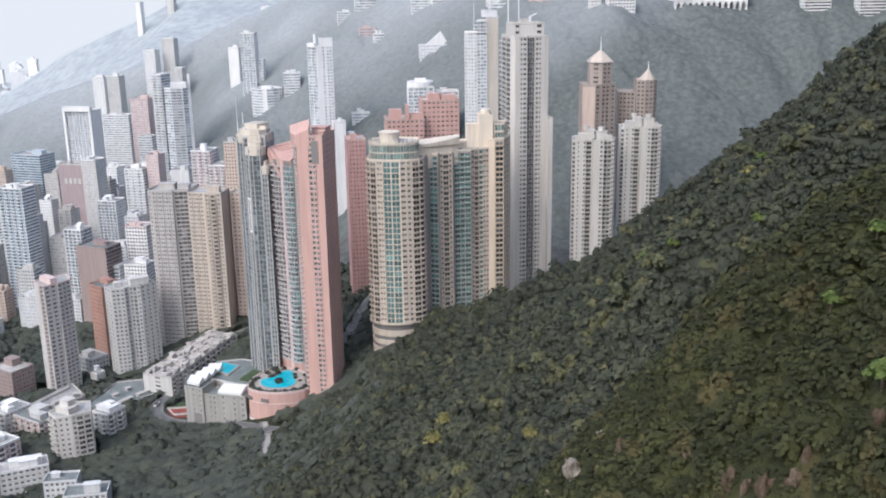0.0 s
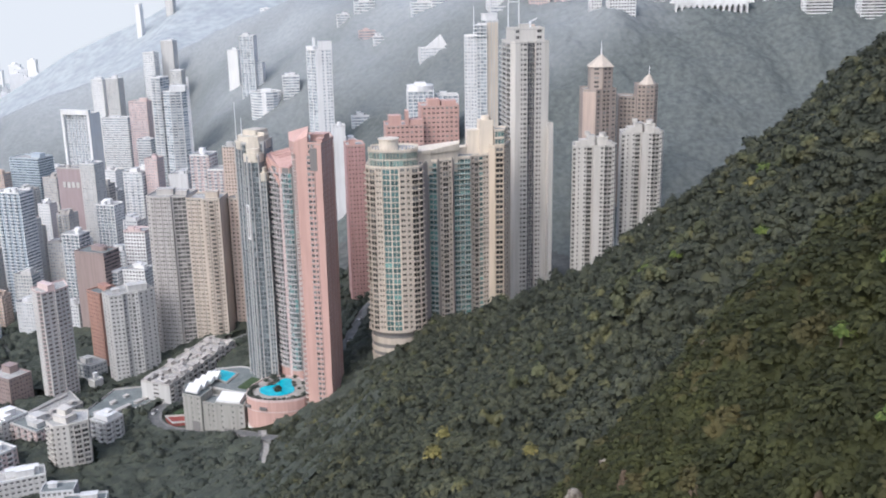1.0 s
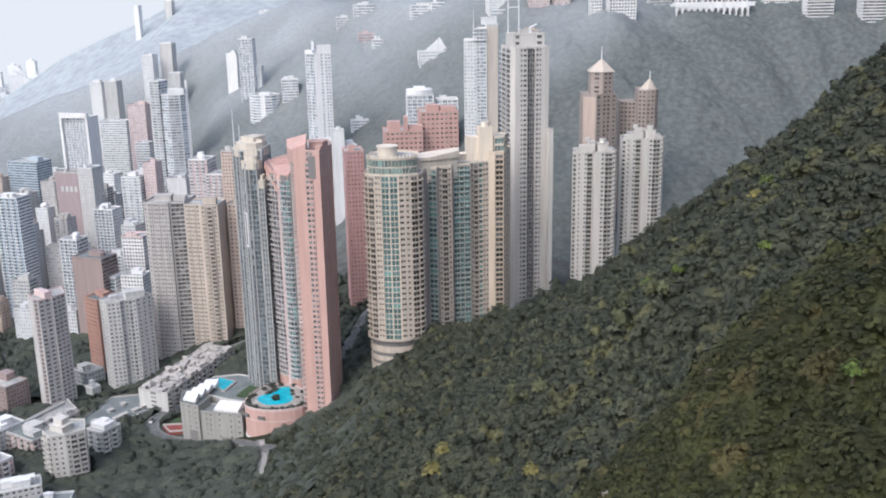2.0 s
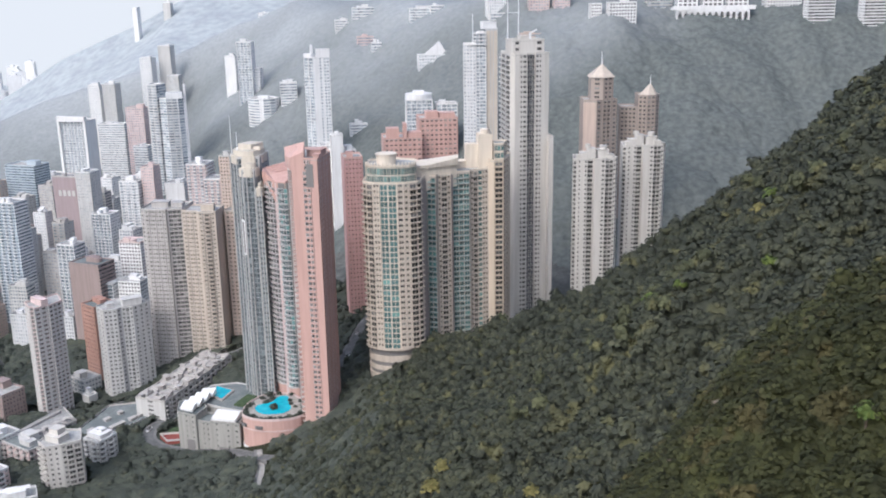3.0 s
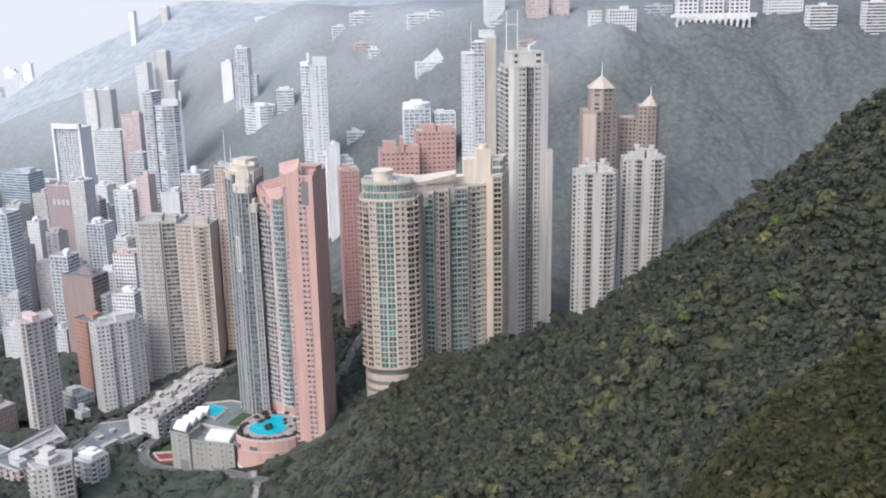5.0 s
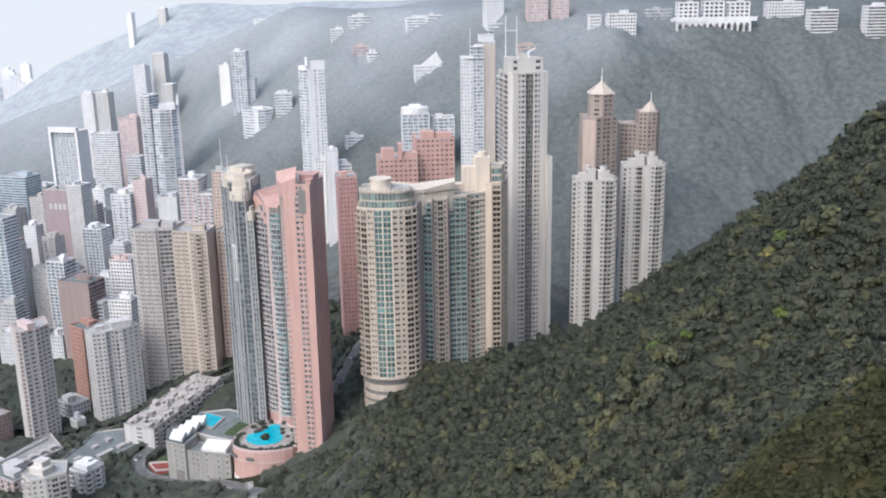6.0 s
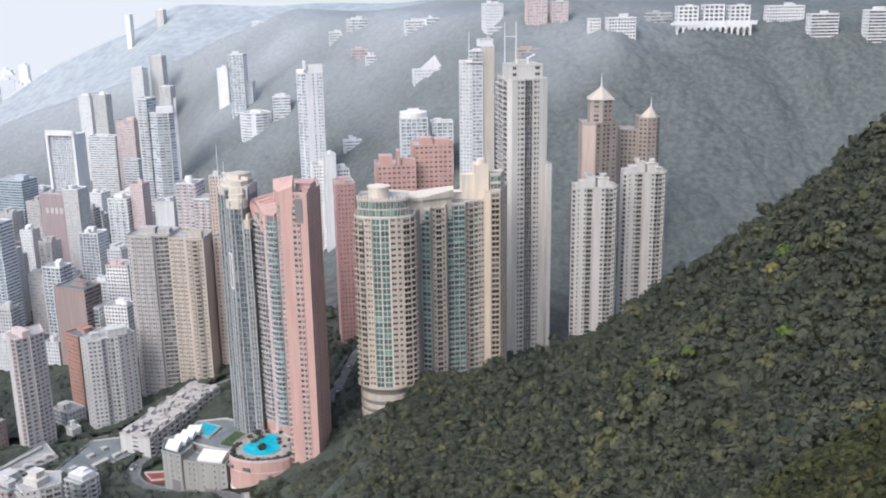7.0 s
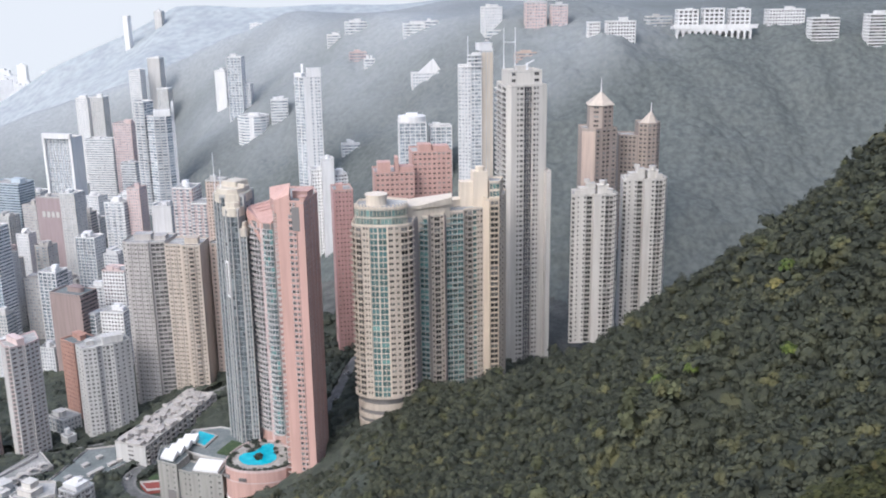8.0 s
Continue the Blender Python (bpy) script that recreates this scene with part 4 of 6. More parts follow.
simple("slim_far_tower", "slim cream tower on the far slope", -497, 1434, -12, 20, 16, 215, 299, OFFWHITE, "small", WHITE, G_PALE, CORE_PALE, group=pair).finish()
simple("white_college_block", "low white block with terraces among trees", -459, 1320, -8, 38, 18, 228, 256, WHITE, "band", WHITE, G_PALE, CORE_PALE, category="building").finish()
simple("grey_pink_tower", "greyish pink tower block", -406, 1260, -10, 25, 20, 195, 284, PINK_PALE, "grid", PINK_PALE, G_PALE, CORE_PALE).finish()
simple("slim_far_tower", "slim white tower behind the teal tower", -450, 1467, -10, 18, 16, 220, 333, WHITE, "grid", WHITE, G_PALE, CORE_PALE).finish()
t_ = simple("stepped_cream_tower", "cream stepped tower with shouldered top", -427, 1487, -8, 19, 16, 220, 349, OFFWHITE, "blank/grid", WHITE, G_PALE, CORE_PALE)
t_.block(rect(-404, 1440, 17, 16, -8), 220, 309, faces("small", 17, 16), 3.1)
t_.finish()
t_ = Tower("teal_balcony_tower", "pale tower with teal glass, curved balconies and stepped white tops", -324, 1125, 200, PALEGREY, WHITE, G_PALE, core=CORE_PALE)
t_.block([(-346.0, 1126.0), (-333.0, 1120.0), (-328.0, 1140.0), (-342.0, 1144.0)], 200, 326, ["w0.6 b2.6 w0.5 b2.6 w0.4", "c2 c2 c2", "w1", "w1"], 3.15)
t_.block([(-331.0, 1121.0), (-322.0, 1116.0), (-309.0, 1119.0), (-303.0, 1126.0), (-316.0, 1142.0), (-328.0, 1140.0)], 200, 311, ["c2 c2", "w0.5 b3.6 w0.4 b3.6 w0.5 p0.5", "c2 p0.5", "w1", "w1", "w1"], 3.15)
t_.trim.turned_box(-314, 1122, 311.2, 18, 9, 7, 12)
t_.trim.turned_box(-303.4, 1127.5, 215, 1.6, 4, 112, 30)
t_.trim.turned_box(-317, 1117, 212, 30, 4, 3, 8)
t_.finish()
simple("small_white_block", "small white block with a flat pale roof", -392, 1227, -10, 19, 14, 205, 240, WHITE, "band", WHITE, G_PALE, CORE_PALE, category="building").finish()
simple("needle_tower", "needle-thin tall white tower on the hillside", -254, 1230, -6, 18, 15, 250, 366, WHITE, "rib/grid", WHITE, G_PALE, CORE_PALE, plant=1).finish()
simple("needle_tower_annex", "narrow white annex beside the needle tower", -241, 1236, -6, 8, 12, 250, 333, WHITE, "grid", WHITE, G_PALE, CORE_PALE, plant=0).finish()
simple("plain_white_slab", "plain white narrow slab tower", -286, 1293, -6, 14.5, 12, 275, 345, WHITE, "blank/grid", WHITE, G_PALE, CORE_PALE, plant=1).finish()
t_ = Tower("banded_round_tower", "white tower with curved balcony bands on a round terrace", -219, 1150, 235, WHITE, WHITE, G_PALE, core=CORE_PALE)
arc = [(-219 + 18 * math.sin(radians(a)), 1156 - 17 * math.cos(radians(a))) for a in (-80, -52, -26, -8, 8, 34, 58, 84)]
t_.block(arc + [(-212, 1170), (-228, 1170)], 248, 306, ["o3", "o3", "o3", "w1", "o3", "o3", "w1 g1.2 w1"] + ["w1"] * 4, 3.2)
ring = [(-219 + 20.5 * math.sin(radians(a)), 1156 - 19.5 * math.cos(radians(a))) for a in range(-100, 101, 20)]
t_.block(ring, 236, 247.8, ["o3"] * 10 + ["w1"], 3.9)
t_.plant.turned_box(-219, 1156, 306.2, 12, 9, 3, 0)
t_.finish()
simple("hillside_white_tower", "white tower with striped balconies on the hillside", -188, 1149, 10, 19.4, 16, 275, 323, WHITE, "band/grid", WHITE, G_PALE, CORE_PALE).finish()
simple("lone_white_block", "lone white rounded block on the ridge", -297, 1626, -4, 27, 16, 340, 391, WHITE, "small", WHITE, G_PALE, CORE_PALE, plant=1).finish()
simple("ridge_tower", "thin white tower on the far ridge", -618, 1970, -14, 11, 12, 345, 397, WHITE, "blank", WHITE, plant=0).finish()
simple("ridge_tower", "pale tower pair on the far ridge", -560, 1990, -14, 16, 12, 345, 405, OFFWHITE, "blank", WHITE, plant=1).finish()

simple("blue_office_block", "blue-grey glass office block with stepped roof", -516, 1156, -18, 42, 26, 120, 230, BLUEGREY, "band", BLUEGREY, G_BLUE, CORE_PALE, category="office block").finish()
simple("pale_tower_block", "pale grey block with window bands", -506, 1209, -16, 22, 20, 130, 209, PALEGREY, "band", WHITE, G_PALE, CORE_PALE).finish()
t_ = simple("grey_hotel_block", "mauve-grey tower block with pale lettering bars on a blank wall", -408, 1022, -14, 33, 18, 130, 241, MAUVE, "blank/grid", GREYSTONE, G_PALE, CORE_PALE, plant=1)
for k in range(4):
    bar = t_.add("sign_bar", OFFWHITE, "pale unreadable sign bar")
    bar.turned_box(-408 + math.cos(radians(-14)) * (5.4 * k - 8), 1021.6 + math.sin(radians(-14)) * (5.4 * k - 8), 221, 3.6, 0.5, 6.0, -14)
t_.finish()
simple("cream_notched_tower", "cream tower with a column of notched windows", -384, 1007, -14, 17.5, 18, 130, 248, OFFWHITE, "small/grid", WHITE, G_PALE, CORE_PALE).finish()
simple("white_terraced_tower", "white tower with stepped balconies", -337, 1006, -10, 21, 20, 140, 238, WHITE, "balcony/band", WHITE, G_PALE, CORE_PALE).finish()
simple("beige_slim_tower", "slender pinkish tower with small square windows", -317, 1009, -10, 14, 16, 150, 252, PINK_PALE, "small", PINK_PALE, G_PALE, CORE_PALE).finish()
simple("green_roof_block", "pale green block with a flat roof", -274, 956, -8, 20, 18, 160, 245, PALEGREY, "blank/grid", PALEGREY, G_PALE, CORE_PALE).finish()
t_ = simple("pink_terrace_tower", "pink apartment tower with white balcony edges", -239, 908, -8, 19, 22, 165, 272, PINK_PALE, "balcony", WHITE, G_PALE, CORE_PALE)
t_.block(rect(-221, 896, 18, 22, -8), 165, 260, faces("balcony", 18, 22), 3.1)
t_.finish()
simple("tan_slim_tower", "slim tan tower with small windows", -199, 864, -6, 14.8, 16, 170, 287, TAN, "small", OFFWHITE, G_DARK, CORE_PALE).finish()

t_ = Tower("grey_stone_tower", "grey-beige tower of close window columns and banded bay", -207, 700, 150, GREYSTONE, GREYSTONE, G_DARK, keep=80)
t_.block([(-222.5, 691.0), (-219.0, 686.5), (-203.0, 684.6), (-202.4, 686.4), (-192.4, 688.4), (-190.0, 712.0), (-220.0, 714.0)], 150, 279,
         ["w0.5 g1.1 w0.5", "w0.9 g1.1 w0.5 r0.5 w0.4 g0.7 w0.4 g1.1 w0.5 r0.5 w0.4 g0.7 w0.4 g1.1 w0.5 r0.5 w0.4 g0.7 w0.4", "w1", "p0.5 c2.2 c2.2 c2.2 p0.4", "w1", "w1", "w2 g1.2 w2 g1.2 w2"], 3.05, wh=0.45)
t_.house(-210, 700, 279.2, 12, 8, 4, 0)
t_.house(-198, 700, 279.2, 8, 8, 3, 0)
t_.finish()
t_ = Tower("beige_window_tower", "warm beige tower with regular square windows", -178, 692, 150, BEIGE, BEIGE, G_DARK, keep=80)
t_.block([(-192.0, 685.4), (-180.4, 683.6), (-179.2, 680.4), (-166.8, 680.6), (-165.4, 702.0), (-190.0, 706.0)], 150, 278,
         ["w0.5 g1.0 w0.3 r0.5 w0.3 g0.8 w0.4 g0.8 w0.3 r0.5 w0.3 g1.0 w0.5", "w1", "w0.8 g0.8 w0.4 r0.5 w0.4 b2.2 w0.4 r0.5 w0.4 g0.8 w0.7", "w1", "w1", "w1"], 3.05, wh=0.45)
t_.house(-174, 690, 278.2, 9, 6, 4.5, 0)
t_.finish()
t_ = Tower("beige_window_tower", "beige tower wing with narrow recessed bays", -157, 700, 150, TAN, BEIGE, G_DARK, keep=40)
t_.block([(-165.2, 702.0), (-164.0, 697.0), (-148.0, 694.0), (-142.0, 712.0), (-160.0, 716.0)], 150, 275,
         ["w1", "w0.6 g1.0 w0.8 g0.8 w0.6 r0.8 w0.6 g1.0 w0.9 g1.0 w0.6", "w2 g1.2 w2 g1.2 w2", "w1", "w1"], 3.05, wh=0.45)
t_.house(-155, 704, 275.2, 9, 6, 3.5, -10)
t_.finish()
t_ = Tower("pale_pink_tower", "pale pink and white slab tower with dense window columns", -276, 632, 139, OFFWHITE, PINK_PALE, G_DARK, keep=100)
t_.block([(-288.7, 634.6), (-281.0, 624.6), (-278.6, 624.8), (-276.4, 621.2), (-270.6, 628.4), (-269.4, 627.4), (-264.6, 638.0), (-274.0, 654.0)], 139, 228,
         ["w0.8 g1.0 w1.8 g1.0 w1.8 g1.0 w0.6", "r1", "w0.5 g1.2 w0.5 g1.2 w0.4", "w0.4 g1.2 w0.6 g1.2 w0.4", "r1", "w0.4 g1.2 w0.5 g1.2 w0.5 g1.2 w0.5", "w1", "w1"], 2.95)
t_.trim.turned_box(-278, 634, 228.3, 14, 5, 4.2, -40)
t_.finish()
t_ = Tower("white_angled_tower", "white angled tower with a dark stair slot", -232, 655, 141, OFFWHITE, OFFWHITE, G_DARK, keep=120)
t_.block([(-248.3, 654.3), (-240.0, 644.6), (-231.6, 647.6), (-229.6, 651.2), (-222.4, 653.6), (-214.0, 664.0), (-226.0, 676.0), (-240.0, 672.0)], 141, 218,
         ["w1.6 g1.0 w1.8 g1.0 w1.8", "w0.6 g1.2 w0.8 g1.2 w0.8 g1.2 w0.4", "w0.5 g1.0 w0.5", "w0.6 g1.2 w0.7 c1.6 w0.7 g1.0 w0.4", "w1 g1.1 w1.6 g1.1 w1.6 g1.1 w1", "w1", "w1", "w1"], 2.95)
t_.house(-226, 662, 218.3, 13, 8, 4.5, 30)
t_.house(-239, 656, 218.3, 5, 4, 2.5, 30)
t_.finish()
simple("terracotta_tower", "terracotta-brown tiled tower with a cluttered roof", -266, 684, -38, 17, 18, 148, 209, ORANGE, "small/blank", ORANGE, G_DARK, plant=3, roof=ROOF_DARK).finish()
simple("brown_slab_tower", "dark brown slab tower with banded side", -304, 781, -20, 30, 20, 120, 213, BROWN, "blank/band", BROWN, G_DARK, core=CORE, roof=ROOF_DARK).finish()
t_ = simple("round_roof_block", "white block with a rounded roof terrace", -293, 784, -10, 22, 16, 130, 195, WHITE, "glass/grid", WHITE, G_BLUE, CORE_PALE, plant=0)
t_.plant.rod(-299, 790, 195.2, 199.0, 6.5, 18)
t_.plant.rod(-287, 790, 195.2, 197.0, 6.0, 18)
t_.finish()
simple("white_notched_block", "bright white block with square openings", -267, 778, -10, 20, 16, 130, 198, WHITE, "grid", WHITE, G_DARK, CORE_PALE, plant=3).finish()
simple("teal_slim_tower", "slim teal glass and white tower", -343, 843, -16, 18, 16, 125, 213, PALEGREY, "rib/glass", WHITE, G_BLUE, CORE_PALE).finish()
simple("pink_frame_block", "white gridded block with a pink roof", -276, 815, -10, 20, 18, 150, 222, WHITE, "grid", PINK_PALE, G_DARK, CORE_PALE).finish()
simple("blue_white_slab", "pale blue and white slab tower with balcony bands", -408, 872, -16, 26, 18, 130, 246, BLUEGREY, "balcony/band", WHITE, G_BLUE, CORE_PALE).finish()
simple("teal_grid_block", "white framed block with teal glass corner", -347, 946, -14, 21, 18, 140, 217, WHITE, "rib/grid", WHITE, G_BLUE, CORE_PALE).finish()
simple("small_flat_block", "small white and grey block with a cluttered flat roof", -270, 660, -35, 18, 14, 146, 162, OFFWHITE, "rib/grid", OFFWHITE, G_BLUE, CORE, category="building", plant=3).finish()
simple("teal_roof_building", "low pink building with teal roofs", 83, 750, 10, 20, 16, 205, 224, PINK_PALE, "grid", PINK_PALE, G_DARK, CORE, roof=TEAL_ROOF, category="building", plant=1).finish()

# ---- packed mid-rise blocks of the lower town ----
rng = random.Random(11)
hues = [WHITE, OFFWHITE, PALEGREY, PINK_PALE, GREYSTONE, OFFWHITE, WHITE, TAN]
tints = {"white_paint": "white", "off_white_paint": "off-white", "pale_grey_render": "pale grey", "pale_pink_render": "pale pink", "grey_beige_tile": "grey-beige", "tan_tile": "tan"}
spots = []
for j in range(9):
    for i in range(8):
        x = -300 - 34 * i - 9 * j + rng.uniform(-8, 8)
        y = 790 + 46 * j + rng.uniform(-10, 10)
        if any(math.hypot(x - a, y + 8 - b) < r + 9 for a, b, r in FOOTPRINTS):
            continue
        spots.append((x, y))
for x, y in spots:
    wall = rng.choice(hues)
    w, d = rng.uniform(13, 21), rng.uniform(12, 18)
    z1 = 168 + 0.11 * (y - 790) + rng.uniform(-26, 24)
    style = rng.choice(["grid", "band", "small", "grid/band", "balcony/grid", "mixed"])
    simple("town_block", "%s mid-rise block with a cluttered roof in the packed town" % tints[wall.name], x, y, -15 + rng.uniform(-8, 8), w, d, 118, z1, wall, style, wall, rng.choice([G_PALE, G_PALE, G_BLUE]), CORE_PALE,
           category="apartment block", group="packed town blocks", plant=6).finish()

# ---- villas and flats on the hill ----
root = Tower("hilltop_mansion", "white terraced mansion block on an arched substructure", 270, 1045, 375, WHITE, WHITE, G_DARK, category="mansion", core=CORE_PALE)
for k in range(13):
    x = 232 + k * 6.1
    root.wall.turned_box(x, 1041 + 0.03 * k, 372, 1.7, 5.0, 29.0, 2)
    if k < 12:
        for s_ in range(7):
            a = radians(90 - 30 * (s_ - 3))
            root.wall.turned_box(x + 3.05 + 2.0 * math.cos(a), 1041, 397.2 + 2.4 * math.sin(a), 0.95, 4.6, 4.6 - 2.4 * math.sin(a), 2)
root.wall.turned_box(270, 1046, 401.5, 84, 14, 2.6, 2)
root.wall.turned_box(270, 1039.4, 404.1, 86, 0.6, 1.6, 2)
root.core.turned_box(270, 1050, 372, 74, 10, 29, 2)
for k, x in enumerate((244, 270, 296)):
    root.block(rect(x, 1046, 21, 12, 2), 404.2, 419.0 + (k == 1), ["w0.7 g1.4 w0.6 g1.4 w0.6 g1.4 w0.6 g1.4 w0.7", "w1 g1.4 w1 g1.4 w1", "w1", "w1 g1.4 w1 g1.4 w1"], 3.8, wh=0.6)
    root.house(x + 2, 1052, 419.3, 6, 4, 2.0, 2)
root.finish()
villa = "flats along the hilltop road"
simple("hilltop_flats", "long white hilltop flats with window rows", 346, 1056, 3, 37, 14, 372, 418, WHITE, "grid", WHITE, G_DARK, CORE_PALE, category="apartment block", group=villa).finish()
simple("hilltop_flats", "white hilltop flats with balcony bands", 366, 1004, 3, 27, 13, 372, 411, WHITE, "band/grid", WHITE, G_DARK, CORE_PALE, category="apartment block", group=villa).finish()
simple("hilltop_flats", "white hilltop flats at the wood's edge", 424, 1000, 3, 36, 14, 372, 414, WHITE, "band/grid", WHITE, G_DARK, CORE_PALE, category="apartment block", group=villa).finish()
simple("hilltop_villa", "white villa with a cut-away corner", 147, 1020, 6, 11, 12, 366, 409, WHITE, "grid", WHITE, G_DARK, CORE_PALE, category="villa", plant=0).finish()
simple("hilltop_villa", "white twin-gabled villa on the hilltop road", 172, 1012, 6, 28, 12, 366, 410, WHITE, "grid", WHITE, G_DARK, CORE_PALE, category="villa", plant=2).finish()
simple("hill_tower_block", "white square tower block on the hill", 52, 1110, 14, 20, 15, 378, 423, WHITE, "small/grid", WHITE, G_PALE, CORE_PALE).finish()
simple("white_podium_house", "white curved-edge house below the tower block", 60, 1102, 4, 32, 8, 376, 399, WHITE, "band", WHITE, G_PALE, CORE_PALE, category="villa", plant=0).finish()
simple("red_brick_flats", "pinkish brick flats on the hill", 96, 1090, 6, 22, 13, 380, 428, PINK_PALE, "grid", PALEGREY, G_PALE, CORE_PALE, category="apartment block").finish()
simple("red_brick_flats", "pinkish brick flats beside the others", 120, 1086, 6, 17, 13, 380, 425, PINK_PALE, "grid", PALEGREY, G_PALE, CORE_PALE, category="apartment block").finish()
simple("orange_villa", "orange-pink villa with a pale terrace", 84, 1034, 10, 24, 12, 365, 380, TAN, "band", TAN, G_PALE, CORE_PALE, category="villa").finish()
t_ = simple("white_gabled_house", "white house with a steep triangular wall on the hillside", -18, 1084, 10, 34, 12, 335, 357, WHITE, "grid", WHITE, G_PALE, CORE_PALE, category="villa", plant=0)
gab = t_.add("gable_wall", WHITE, "steep white triangular wall")
gab.prism([(-28.0, 1088.0), (-12.0, 1090.0), (-12.4, 1094.0), (-28.4, 1092.0)], 356, 360, None, [358.5, 372.0, 372.0, 358.5])
gab.prism([(-11.9, 1090.0), (-4.0, 1091.0), (-4.4, 1095.0), (-12.3, 1094.0)], 356, 360, None, [372.0, 359.0, 359.0, 372.0])
t_.finish()
for x, y, w, z, lab, wl in ((-102, 1208, 20, 371, "pale red-roofed villa among trees", PINK_PALE), (-87, 1182, 12, 365, "small white villa among trees", WHITE), (-136, 1262, 16, 389, "small white villa on the ridge", WHITE),
                            (-109, 1264, 26, 404, "low white hillside villa", WHITE), (-35, 1208, 26, 403, "long low white villa on the ridge", WHITE), (-15, 1200, 16, 406, "small white villa on the ridge", WHITE),
                            (-98, 1040, 19, 289, "white flat-roofed villa in the valley woods", WHITE), (222, 1075, 26, 412, "pale villa beside the mansion", OFFWHITE)):
    simple("hill_villa", lab, x, y, 8, w, 11, z - 16, z, wl, "band", wl, G_PALE, CORE_PALE, category="villa", group="scattered hill villas").finish()

# ---- pool podium beside the pink tower ----
def flat(name, pts, z, material, parent, thick=0.3, label=""):
    s = Shape()
    s.prism(pts, z - thick, z)
    return part(name, s.v, s.f, material, parent, label)


def kerb_ring(shape, pts, z, width, h):
    for i in range(len(pts)):
        p, q = np.array((*pts[i], z)), np.array((*pts[(i + 1) % len(pts)], z))
        t = (q - p) / max(1e-6, np.linalg.norm(q - p))
        m = np.array((t[1], -t[0], 0))
        shape.box(p - m * width, q - p, m * width, (0, 0, h))


pod = thing("pool_podium", "pink curved podium with a pool deck on its roof", "podium", -104, 542, 160)
rim = [(-124.6, 547.0), (-124.4, 535.0), (-118.8, 529.2), (-108.0, 525.6), (-95.2, 527.2), (-87.2, 532.0), (-86.4, 545.0), (-95.0, 560.4), (-103.0, 564.6), (-113.0, 565.0), (-119.6, 559.0)]
rim = blob(rim, 1)
s = Shape()
s.prism(rim, 173.0, 190.6)
part("wall", s.v, s.f, PINK, pod)
s = Shape()
s.prism(inset(rim, -0.5), 158.0, 172.8)
part("base", s.v, s.f, WHITE, pod, "white painted concrete base")
s = Shape()
kerb_ring(s, inset(rim, -0.1), 190.6, 0.5, 1.3)
kerb_ring(s, inset(rim, -0.25), 184.2, 0.4, 0.5)
part("parapet", s.v, s.f, PINK_PALE, pod)
flat("deck", inset(rim, 0.6), 191.0, PAVING, pod, 0.35, "pale paved deck")
# solid dark blocks in the wall; colour gives the openings their shade
for x, y, yaw in ((-122.4, 531.6, -42), (-112.6, 526.5, -18)):
    s = Shape()
    for k in range(3):
        s.turned_box(x + 1.6 * (k - 1) * math.cos(radians(yaw)), y + 1.6 * (k - 1) * math.sin(radians(yaw)), 185.6, 1.1, 1.0, 1.9, yaw)
    part("wall_opening", s.v, s.f, CORE, pod, "dark blocks painted as a shaded louvred opening")
bay = [(-118.5, 545.0), (-116.2, 538.2), (-110.3, 533.9), (-101.3, 534.4), (-96.0, 540.0), (-97.0, 546.5), (-99.8, 552.0), (-100.2, 560.0), (-106.5, 561.2), (-108.5, 554.0), (-111.5, 549.5), (-115.5, 549.5)]
bay = blob(bay, 2)
s = Shape()
s.prism(inset(bay, -0.7), 190.9, 191.35)
part("pool_surround", s.v, s.f, PAVING, pod)
flat("water", bay, 191.45, WATER, pod, 0.2, "turquoise free-form pool water")
isle = Shape()
isle.prism(blob([(-109.5, 543.5), (-106.0, 547.5), (-104.2, 543.0), (-106.5, 538.8)], 1), 191.3, 192.2)
part("planter_island", isle.v, isle.f, SOIL, pod, "dark planted island in the pool")
OUTLINES.append([(-129, 514), (-108, 510), (-105, 524), (-126, 532)])
FOOTPRINTS.append((-105, 542, 24))
OUTLINES.append(rim)

pod2 = thing("terrace_podium", "grey terrace podium with a square pool and lawn", "podium", -134, 574, 160)
ter = [(-160.0, 570.0), (-150.0, 562.0), (-138.0, 556.0), (-124.0, 551.0), (-108.0, 566.0), (-112.0, 584.0), (-140.0, 596.0), (-156.0, 592.0)]
s = Shape()
s.prism(ter, 158, 184.6)
part("wall", s.v, s.f, CONCRETE, pod2)
flat("deck", inset(ter, 0.3), 185.0, ROOF_DARK, pod2, 0.35, "dark grey terrace deck")
s = Shape()
kerb_ring(s, ter, 184.6, 0.4, 1.3)
part("parapet", s.v, s.f, OFFWHITE, pod2)
flat("lawn", [(-134.5, 561.0), (-129.0, 576.0), (-115.0, 568.0), (-121.5, 556.0)], 186.3, LAWN, pod2, 1.4, "dull green roof lawn")
s = Shape()
s.prism(inset([(-153, 577), (-144, 570), (-140.6, 583), (-151.5, 589.5)], -1.4), 184.9, 185.9)
part("pool_surround", s.v, s.f, PAVING, pod2)
flat("water", [(-153, 577), (-144, 570), (-140.6, 583), (-151.5, 589.5)], 186.05, WATER, pod2, 0.2, "turquoise square pool water")
FOOTPRINTS.append((-134, 573, 26))
OUTLINES.append(ter)

